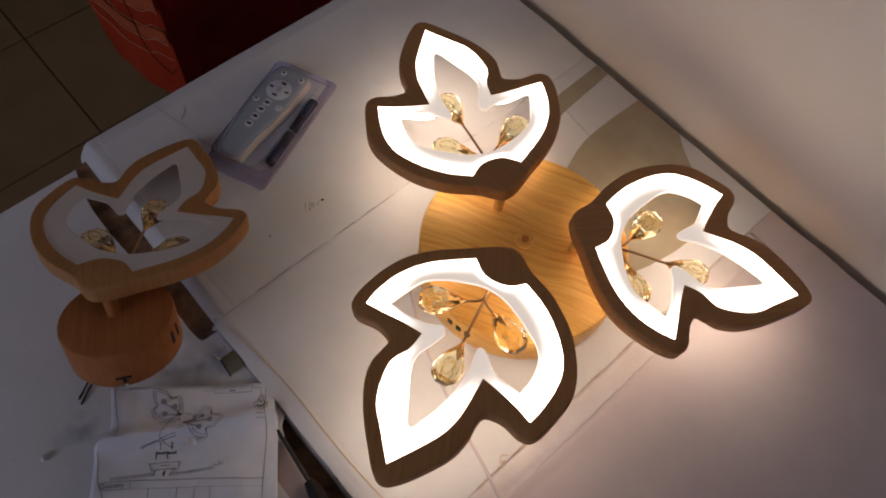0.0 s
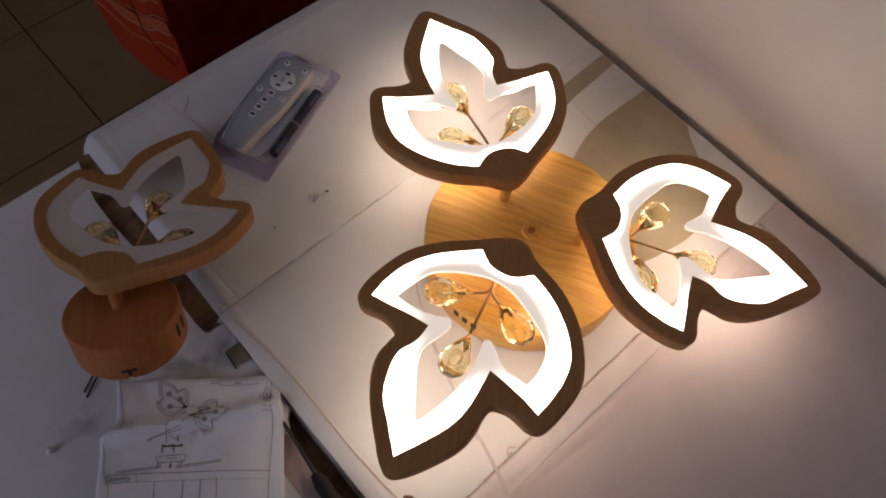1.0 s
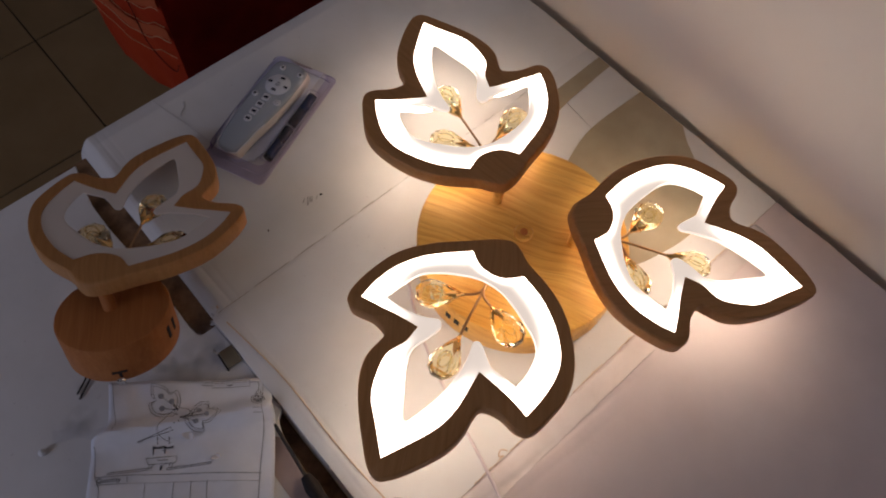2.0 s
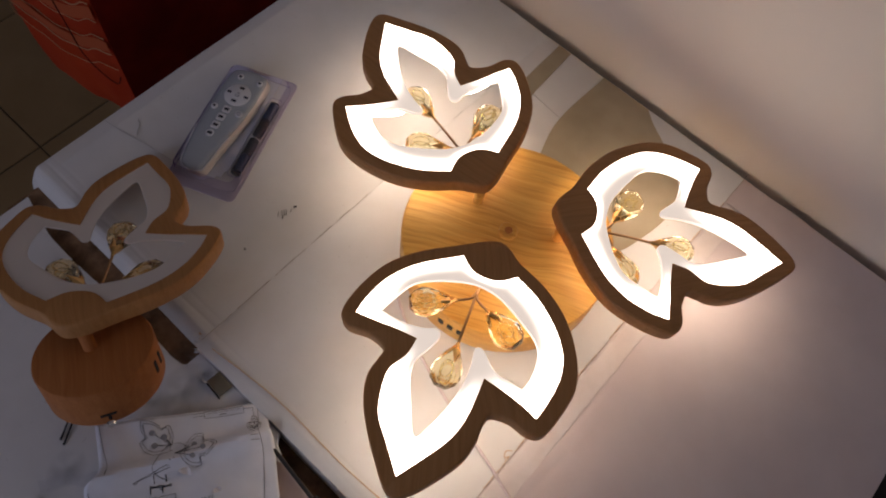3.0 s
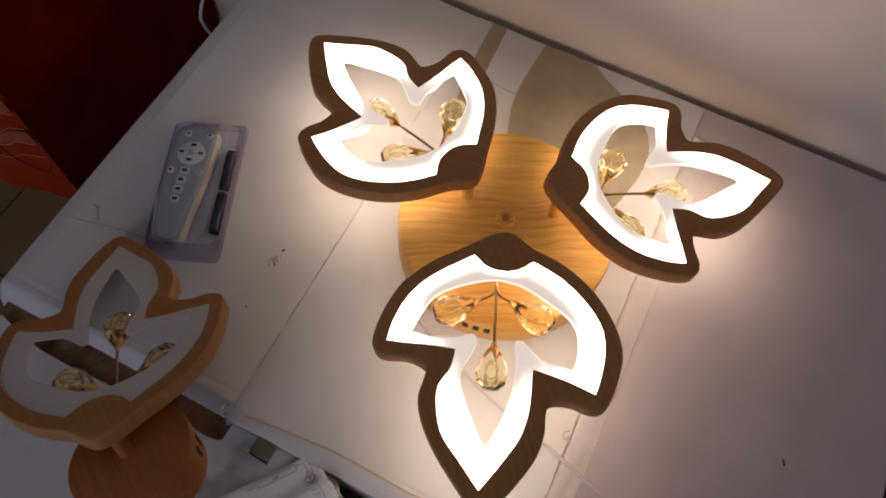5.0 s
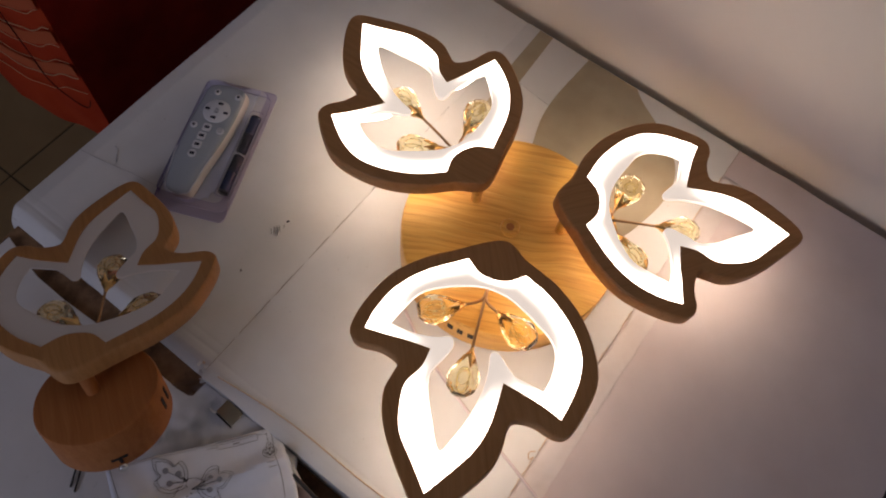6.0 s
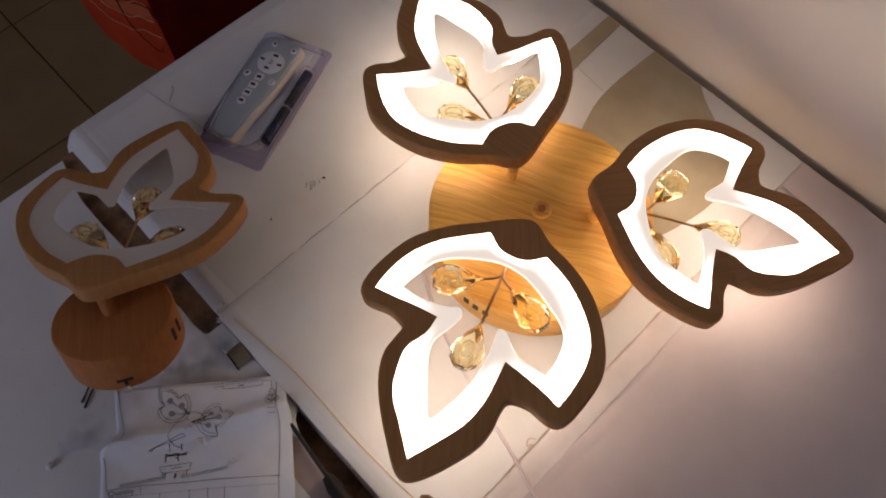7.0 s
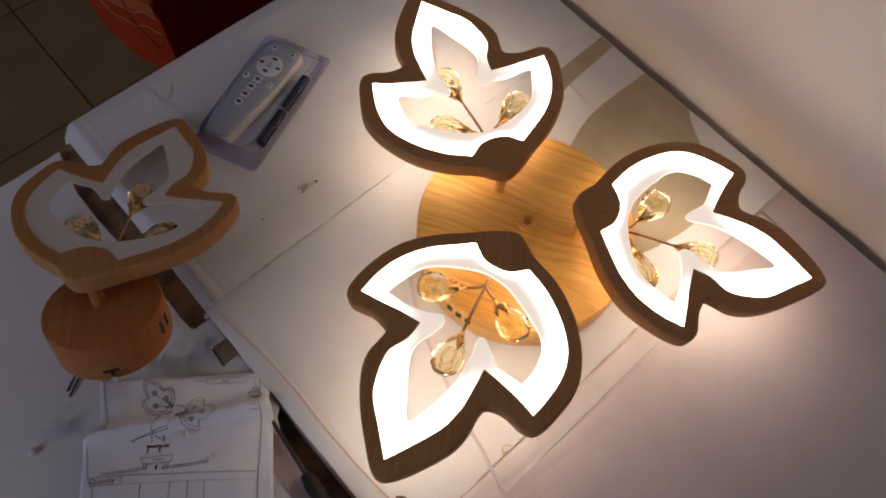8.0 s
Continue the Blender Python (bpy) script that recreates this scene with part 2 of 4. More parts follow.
_t.links.new(mixed(_t, (0.0, 0.0, 0.0), _thin, _tg.outputs["Fac"]), _df.inputs["Alpha"])
# Opaque pale and violet colours for the tubes that draw highlight lines
PALE_GLINT = material("pale_glint", (0.78, 0.78, 0.80), 0.12)[0]
CLEAR_EDGE = material("violet_edge_glint", (0.50, 0.46, 0.58), 0.15)[0]
FROST, _t, _b = material("frosted_acrylic", (0.80, 0.735, 0.68), 0.6, spec=0.3)
_b.inputs["Transmission Weight"].default_value = 0.06


def glow_material(name, colour, strength):
    m, t, b = material(name, (0.8, 0.79, 0.78), 0.5)
    b.inputs["Emission Color"].default_value = (*colour, 1)
    b.inputs["Emission Strength"].default_value = strength
    return m


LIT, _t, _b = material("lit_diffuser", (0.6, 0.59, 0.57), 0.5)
# Falloff across the ring is painted into the emission through the UV
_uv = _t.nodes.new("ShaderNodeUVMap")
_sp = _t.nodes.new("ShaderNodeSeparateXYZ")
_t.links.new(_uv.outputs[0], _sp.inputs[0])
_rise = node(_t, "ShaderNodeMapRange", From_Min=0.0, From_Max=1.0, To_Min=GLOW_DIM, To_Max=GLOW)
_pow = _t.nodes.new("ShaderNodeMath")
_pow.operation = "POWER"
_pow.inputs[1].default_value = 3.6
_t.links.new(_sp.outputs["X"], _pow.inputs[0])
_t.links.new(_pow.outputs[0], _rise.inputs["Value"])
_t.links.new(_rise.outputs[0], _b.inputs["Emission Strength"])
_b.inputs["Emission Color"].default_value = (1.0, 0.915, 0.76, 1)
ADDED_BACK_GLOW = glow_material("added_back_glow", (1.0, 0.91, 0.705), GLOW_BACK)


# ---- mesh helpers ----
def part(name, bm, mat, parent=None, label="", smooth=False):
    me = bpy.data.meshes.new(name)
    bm.normal_update()
    bm.to_mesh(me)
    bm.free()
    for one in (mat if isinstance(mat, (list, tuple)) else [mat]):
        me.materials.append(one)
    if smooth:
        me.shade_smooth()
        me.set_sharp_from_angle(angle=radians(38))
    ob = new(name, me)
    if parent is not None:
        ob.parent = parent
    if label:
        ob["label"] = label
    return ob


def thing(name, label, category, m=None, group="", kind=""):
    ob = new(name)
    ob.empty_display_size = 0.02
    if m is not None:
        ob.matrix_world = m
    return tagged(ob, label, category, group, kind)


def block(x0, x1, y0, y1, z0, z1, bevel=0.0, segments=2):
    bm = bmesh.new()
    bmesh.ops.create_cube(bm, size=1)
    for v in bm.verts:
        v.co = Vector(((x0 + x1) / 2 + v.co.x * (x1 - x0), (y0 + y1) / 2 + v.co.y * (y1 - y0), (z0 + z1) / 2 + v.co.z * (z1 - z0)))
    if bevel:
        bmesh.ops.bevel(bm, geom=list(bm.edges), offset=bevel, segments=segments, affect="EDGES", profile=0.5)
    return bm


def smooth_loop(nodes, steps=6, closed=True):
    """A curve through the nodes; a node with a third value is a sharp corner."""
    n = len(nodes)
    out = []
    for i in range(n if closed else n - 1):
        a, b = Vector(nodes[i][:2]), Vector(nodes[(i + 1) % n][:2])
        sa, sb = len(nodes[i]) > 2, len(nodes[(i + 1) % n]) > 2
        before = Vector(nodes[i - 1][:2]) if (closed or i > 0) else a
        after = Vector(nodes[(i + 2) % n][:2]) if (closed or i + 2 < n) else b
        ta = (b - a) * 0.9 if sa else (b - before) * 0.5
        tb = (b - a) * 0.9 if sb else (after - a) * 0.5
        for k in range(steps):
            u = k / steps
            out.append(a * (2 * u**3 - 3 * u**2 + 1) + ta * (u**3 - 2 * u**2 + u) + b * (3 * u**2 - 2 * u**3) + tb * (u**3 - u**2))
    if not closed:
        out.append(Vector(nodes[-1][:2]))
    return out


def strips(bm, rings, close_around=True, close_across=False):
    """Quads between rings of alike length."""
    rows = [[bm.verts.new(p) for p in ring] for ring in rings]
    n = len(rows[0])
    pairs = list(zip(rows, rows[1:])) + ([(rows[-1], rows[0])] if close_across else [])
    for a, b in pairs:
        for i in range(n if close_around else n - 1):
            j = (i + 1) % n
            bm.faces.new((a[i], a[j], b[j], b[i]))
    return rows


def slab(outline, z0, z1, bevel=0.0):
    """A flat plate with that outline."""
    bm = bmesh.new()
    n = len(outline)
    c = sum((Vector(p) for p in outline), Vector((0, 0))) / n
    rings = [[(p[0], p[1], z0) for p in outline]]
    if bevel:
        rings.append([(p[0], p[1], z1 - bevel) for p in outline])
        inner = [Vector(p) + (c - Vector(p)).normalized() * bevel for p in outline]
        rings.append([(p[0], p[1], z1) for p in inner])
    else:
        rings.append([(p[0], p[1], z1) for p in outline])
    rows = strips(bm, rings)
    bm.faces.new(rows[-1])
    bm.faces.new(list(reversed(rows[0])))
    bmesh.ops.recalc_face_normals(bm, faces=bm.faces)
    return bm


def lathe(profile, around=32, caps=True):
    """A turned body from (radius, height) pairs."""
    bm = bmesh.new()
    rings = [[(r * math.cos(2 * math.pi * k / around), r * math.sin(2 * math.pi * k / around), z) for k in range(around)] for r, z in profile]
    rows = strips(bm, rings)
    if caps:
        bm.faces.new(rows[-1])
        bm.faces.new(list(reversed(rows[0])))
    bmesh.ops.recalc_face_normals(bm, faces=bm.faces)
    return bm


def tube(points, radius, around=8, taper=None):
    """A round bar along points."""
    bm = bmesh.new()
    pts = [Vector(p) for p in points]
    rings = []
    side = None
    for i, p in enumerate(pts):
        way = (pts[min(i + 1, len(pts) - 1)] - pts[max(i - 1, 0)]).normalized()
        if side is None:
            side = way.orthogonal().normalized()
        side = (side - way * side.dot(way)).normalized()
        up = way.cross(side)
        r = radius * (taper[i] if taper else 1)
        rings.append([p + (side * math.cos(2 * math.pi * k / around) + up * math.sin(2 * math.pi * k / around)) * r for k in range(around)])
    rows = strips(bm, rings)
    bm.faces.new(rows[-1])
    bm.faces.new(list(reversed(rows[0])))
    bmesh.ops.recalc_face_normals(bm, faces=bm.faces)
    return bm


def arc_points(points, steps=6):
    """A smooth run through points in space."""
    pts = [Vector(p) for p in points]
    out = []
    for i in range(len(pts) - 1):
        a, b = pts[i], pts[i + 1]
        ta = (b - pts[max(i - 1, 0)]) * 0.5
        tb = (pts[min(i + 2, len(pts) - 1)] - a) * 0.5
        for k in range(steps):
            u = k / steps
            out.append(a * (2 * u**3 - 3 * u**2 + 1) + ta * (u**3 - 2 * u**2 + u) + b * (3 * u**2 - 2 * u**3) + tb * (u**3 - u**2))
    return out + [pts[-1]]


def ring_at(x, y, z, r, width, height=0.0004, around=24):
    """A flat ring."""
    bm = bmesh.new()
    def circle(q, h):
        return [(x + q * math.cos(2 * math.pi * k / around), y + q * math.sin(2 * math.pi * k / around), h) for k in range(around)]
    strips(bm, [circle(r, z), circle(r, z + height), circle(r - width, z + height), circle(r - width, z)], close_across=True)
    bmesh.ops.recalc_face_normals(bm, faces=bm.faces)
    return bm


# ---- room ----
def room():
    t = 0.12
    tagged(part("wall_east", block(ROOM_E, ROOM_E + t, ROOM_S, ROOM_N, 0, ROOM_H), PLASTER), "off-white painted wall beside the cartons", "wall", kind="structure")
    tagged(part("wall_north", block(ROOM_W, ROOM_E, ROOM_N, ROOM_N + t, 0, ROOM_H), DIM_PAINT), "unseen wall painted dark to cut bounced light", "wall", kind="structure")
    tagged(part("wall_south", block(ROOM_W, ROOM_E, ROOM_S - t, ROOM_S, 0, ROOM_H), DIM_PAINT), "unseen wall painted dark to cut bounced light", "wall", kind="structure")
    west = tagged(new("wall_west"), "unseen wall with a window, painted dark to cut bounced light", "wall", kind="structure")
    y0, y1 = WINDOW_Y - WINDOW_W / 2, WINDOW_Y + WINDOW_W / 2
    z0, z1 = WINDOW_Z - WINDOW_H / 2, WINDOW_Z + WINDOW_H / 2
    for a, b, c, d in ((ROOM_S, y0, 0, ROOM_H), (y1, ROOM_N, 0, ROOM_H), (y0, y1, 0, z0), (y0, y1, z1, ROOM_H)):
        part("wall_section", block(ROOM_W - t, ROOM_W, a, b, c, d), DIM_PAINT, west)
    win = tagged(new("window_1"), "painted window with two panes", "window", kind="structure")
    for a, b, c, d in ((y0, y0 + 0.04, z0, z1), (y1 - 0.04, y1, z0, z1), (y0 + 0.04, y1 - 0.04, z0, z0 + 0.04), (y0 + 0.04, y1 - 0.04, z1 - 0.04, z1), (WINDOW_Y - 0.02, WINDOW_Y + 0.02, z0 + 0.04, z1 - 0.04)):
        part("window_frame", block(ROOM_W - 0.10, ROOM_W - 0.05, a, b, c, d), CASING, win)
    tagged(part("ceiling", block(ROOM_W - t, ROOM_E + t, ROOM_S - t, ROOM_N + t, ROOM_H, ROOM_H + t), CEILING_PAINT), "unseen ceiling kept pale to bounce lamp light down", "ceiling", kind="structure")


room()


# ---- table and cartons ----
def table():
    x0, x1, y0, y1, top = -1.15, -0.012, -0.40, 0.36, 0.73
    ob = thing("table", "plain brown wooden table under the cartons", "table", pose(0, 0, 0))
    part("tabletop", block(x0, x1, y0, y1, top - 0.03, top, 0.003), TABLE_WOOD, ob)
    for x in (x0 + 0.06, x1 - 0.06):
        for y in (y0 + 0.06, y1 - 0.06):
            part("leg", block(x - 0.025, x + 0.025, y - 0.025, y + 0.025, 0, top - 0.03, 0.003), TABLE_WOOD, ob)


table()
EDGE = -0.507       # outer edge of the white cartons


def worn_carton(name, label, x0, x1, y0, y1, z0, z1, bend, seed, creases=(), fold=0.0, board=CARTON, wrinkles=()):
    """A closed carton lying flat: slightly sagging lid with rounded rims, on a plain body."""
    rng = random.Random(seed)
    ob = thing(name, label, "carton", pose((x0 + x1) / 2, (y0 + y1) / 2, z0), "cartons on the table")
    cx, cy = (x0 + x1) / 2, (y0 + y1) / 2
    w, d, h = x1 - x0, y1 - y0, z1 - z0
    part("body", block(-w / 2 + 0.002, w / 2 - 0.002, -d / 2 + 0.002, d / 2 - 0.002, 0, h - 0.012, 0.002), board, ob)
    bm = bmesh.new()
    across = [0.0012 * k for k in range(44)] + [0.0528 + (w - 0.0528) * k / 84 for k in range(85)]
    along = [d * k / 36 * 0.84 for k in range(36)] + [d * 0.84 + d * 0.16 * k / 36 for k in range(37)]
    nx, ny = len(across) - 1, len(along) - 1
    grid = []
    for i in range(nx + 1):
        row = []
        u = across[i] / w
        for j in range(ny + 1):
            v = along[j] / d
            x, y = -w / 2 + u * w, -d / 2 + v * d
            ex, ey = min(u, 1 - u) * w, min(v, 1 - v) * d
            z = h - 0.0006 * math.exp(-(ey / 0.0025) ** 2) - 0.0010 * (math.sin(math.pi * u) * math.sin(math.pi * v))
            z += 0.0007 * noise.noise(Vector((x * 9 + seed, y * 9, 0)))
            z -= fold * max(0.0, 1 - (1 - v) * d / 0.0165)
            for place, depth in creases:
                wander = 0.0012 * noise.noise(Vector((y * 16, place * 400, seed)))
                z -= depth * math.exp(-((ex - place - wander) / 0.0014) ** 2) if u < 0.5 else 0.0
            for place, slope, depth, width in wrinkles:
                off = (1 - v) * d - place - slope * (x + w / 2) - 0.0016 * noise.noise(Vector((x * 20, place * 300, seed)))
                z -= depth * math.exp(-(off / width) ** 2) * max(0.0, 1 - u * 1.7)
            z -= 0.0010 * max(0.0, noise.noise(Vector((x * 30, y * 30, seed + 7.0))) - 0.25)
            if u < 0.5:
                z -= bend * max(0.0, 1 - ex / 0.014) ** 1.6
            x += 0.0012 * noise.noise(Vector((y * 22, seed, 3))) * math.exp(-(ex / 0.02) ** 2)
            row.append(bm.verts.new((x, y, z)))
        grid.append(row)
    for i in range(nx):
        for j in range(ny):
            bm.faces.new((grid[i][j], grid[i + 1][j], grid[i + 1][j + 1], grid[i][j + 1]))
    rim = [e for e in bm.edges if e.is_boundary]
    drop = bmesh.ops.extrude_edge_only(bm, edges=rim)
    for v in drop["geom"]:
        if isinstance(v, bmesh.types.BMVert):
            v.co.z = h - 0.03 + 0.001 * rng.random()
            if v.co.x < -w / 2 + 0.004:
                v.co.x -= 0.003
    bmesh.ops.recalc_face_normals(bm, faces=bm.faces)
    part("lid", bm, board, ob, smooth=True)
    return ob


SEAM_FAR, SEAM_NEAR, END_FAR, END_NEAR = 0.1375, -0.1300, 0.3890, -0.3850
carton_far = worn_carton("carton", "white carton with a rounded lifting rim, stained", EDGE, -0.0005, SEAM_FAR + 0.0001, END_FAR, 0.73, H, 0.016, 1, ((0.0065, 0.0006), (0.0115, 0.0004), (0.0215, 0.0005), (0.0300, 0.0002)), 0.0030)
carton_mid = worn_carton("carton", "white carton with a taped rim under the lit lamp", EDGE, -0.0005, SEAM_NEAR + 0.0001, SEAM_FAR - 0.0001, 0.73, H, 0.0035, 2, ((0.0080, 0.0002), (0.0190, 0.0003)))
carton_near = worn_carton("carton", "off-white scuffed carton, coloured darker and pinker for weak light", EDGE, -0.0005, END_NEAR, SEAM_NEAR - 0.0001, 0.73, H, 0.008, 3, ((0.0085, 0.0007),), 0.0, DIMMED_CARTON, ((0.0085, 0.075, 0.0009, 0.0026), (0.0150, 0.050, 0.0006, 0.0020), (0.0215, 0.085, 0.0007, 0.0030)))


def decal(name, parent, outline, mat, z, label="", thick=0.0004):
    """A thin printed patch."""
    c = parent.matrix_world.translation
    return part(name, slab([(p[0] - c.x, p[1] - c.y) for p in outline], z - c.z, z + thick - c.z), mat, parent, label)


bpy.context.view_layer.update()
decal("printed_shape", carton_mid, smooth_loop([(-0.0015, 0.056, 1), (-0.08, 0.0575), (-0.13, 0.045), (-0.19, 0.02), (-0.21, -0.03), (-0.18, -0.075), (-0.131, -0.092), (-0.09, -0.095), (-0.058, -0.083), (-0.030, -0.048), (-0.014, -0.021), (-0.0015, -0.005, 1)]), OLIVE, H + 0.0002, "olive printed rounded shape")
decal("printed_band", carton_mid, [(-0.0015, 0.103), (-0.0015, 0.120), (-0.07, 0.118), (-0.16, 0.105), (-0.16, 0.087), (-0.07, 0.099)], OLIVE, H + 0.0002, "olive printed band")


LOW = 0.010          # how much lower the second carton's lid lies


def second_carton():
    """The lower carton beside the white ones, its lid torn off along a strip down to the brown board."""
    top = H - LOW - 0.73
    ob = thing("carton", "white carton with a torn open strip showing brown cardboard", "carton", pose(-0.8, 0, 0.73), "cartons on the table")
    part("body", block(-0.30, 0.256, -0.36, 0.366, 0.0, top - 0.0042, 0.0012), KRAFT, ob, "brown cardboard body")
    part("sunken_ledge", block(0.2562, 0.8 + EDGE - 0.0010, -0.36, 0.123, 0.0, top - 0.022, 0.0012), KRAFT, ob, "brown cardboard deep in the torn gap")
    part("side_board", block(0.2562, 0.8 + EDGE - 0.0010, 0.1232, 0.366, 0.0, top - 0.0075, 0.0012), KRAFT, ob, "brown cardboard under the torn strip")
    # Thin plate that tints the lid pinkish brown beside the gap
    part("bare_board", slab([(0.243, -0.362), (0.2612, -0.362), (0.2657, -0.11), (0.2717, -0.031), (0.2765, 0.009), (0.268, 0.030), (0.255, 0.020)], top + 0.0002, top + 0.0007), TINTED_LID, ob, "strip of lid tinted pinkish brown beside the torn gap")
    outline = [(-0.304, -0.364), (0.262, -0.364), (0.2665, -0.11), (0.2725, -0.031), (0.278, 0.010), (0.284, 0.024), (0.8 + EDGE - 0.0012, 0.030), (0.8 + EDGE - 0.0012, 0.1335), (0.2770, 0.1340), (0.2745, 0.1372), (0.2730, 0.150), (0.2735, 0.172), (0.2712, 0.20), (0.2720, 0.25), (0.2700, 0.285), (0.2706, 0.322), (0.2745, 0.345), (0.281, 0.372), (-0.304, 0.372)]
    part("lid", slab(outline, top - 0.004, top, 0.0008), CARTON, ob, "white lid with a torn edge")
    part("inner_flap", block(0.260, 0.8 + EDGE + 0.0010, 0.124, 0.378, top - 0.0072, top - 0.0045, 0.0008), KRAFT, ob, "torn brown cardboard flap")
    part("torn_hole", slab([(0.272, 0.362), (0.279, 0.365), (0.2785, 0.3755), (0.2725, 0.374)], top - 0.0044, top - 0.0036), BLACK, ob, "dark plate for the shade in a torn hole")
    for x, y, w, d, turn in ((0.258, 0.118, 0.026, 0.020, 20), (0.236, 0.132, 0.013, 0.008, -35), (0.281, 0.118, 0.009, 0.012, 10), (0.155, 0.135, 0.018, 0.016, 0)):
        blot = part("dirt_smudge", slab([(w * math.cos(q), d * math.sin(q)) for q in (2 * math.pi * k / 24 for k in range(24))], 0.0, 0.0002), SMUDGE, ob, "grey dirt smudge")
        blot.location, blot.rotation_euler = (x, y, top + 0.0002), (0, 0, radians(turn))
        blot.visible_shadow = False


second_carton()


# ---- lamp parts ----
PANEL = [(25, 26, 1), (56, 48), (73.5, 69), (82, 91), (84.5, 108.5, 1), (66, 108.5), (51, 108), (30, 109, 1), (32, 125), (39.5, 141), (37.5, 160),
         (31, 177), (16, 194), (0, 212, 1), (-14, 191), (-25, 172), (-30, 154), (-31, 134), (-31, 118, 1), (-46, 121), (-63, 125.5), (-79, 131.5, 1),
         (-82.5, 118), (-85, 97), (-81.5, 77), (-68, 57), (-47, 38.5), (-24, 26.5, 1), (-12, 35.5), (0, 38), (13, 35.5)]
RIM = [(33, 18), (59, 35), (80, 57), (92, 86), (95, 110), (86, 119.5), (66, 119), (51, 125), (51, 135), (53, 148), (49, 164),
       (38, 183), (20, 205), (1, 223), (-15, 215), (-37, 184), (-43, 164), (-43, 150), (-46, 141), (-60, 139), (-76, 143), (-87, 139),
       (-94, 121), (-98, 95), (-90, 70), (-72, 44), (-48, 25), (-22, 13), (-10, 4), (0, 0), (14, 5)]
HOLE = [(19, 49.5), (36, 56), (52, 66.5), (61, 83), (67.3, 99, 1), (50, 101), (30, 99), (18.5, 95), (14, 101), (18, 113), (24, 127),
        (21, 142), (12, 160), (0, 180.5), (-8, 167), (-14, 150), (-17.5, 132), (-17.5, 113), (-15.5, 98.5), (-22, 97), (-34, 109), (-61.6, 115, 1),
        (-64.5, 101), (-63, 84), (-56, 73), (-44, 64.5), (-31, 56.5), (-18, 50), (-9, 47.5), (1, 46.3), (9.5, 47)]
TONGUES = (Vector((14.5, 99)), Vector((-17, 98.5)))


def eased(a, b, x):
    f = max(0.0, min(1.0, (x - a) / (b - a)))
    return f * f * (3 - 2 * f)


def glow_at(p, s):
    """How brightly the acrylic glows at p, a share s of the way from its rim to its hole: a falloff painted in by hand,
    dimmer on the tongues, along the root and at the hole.
    """
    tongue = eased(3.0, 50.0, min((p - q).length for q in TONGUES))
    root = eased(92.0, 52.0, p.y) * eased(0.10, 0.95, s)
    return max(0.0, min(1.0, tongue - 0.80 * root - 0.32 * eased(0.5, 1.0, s)))


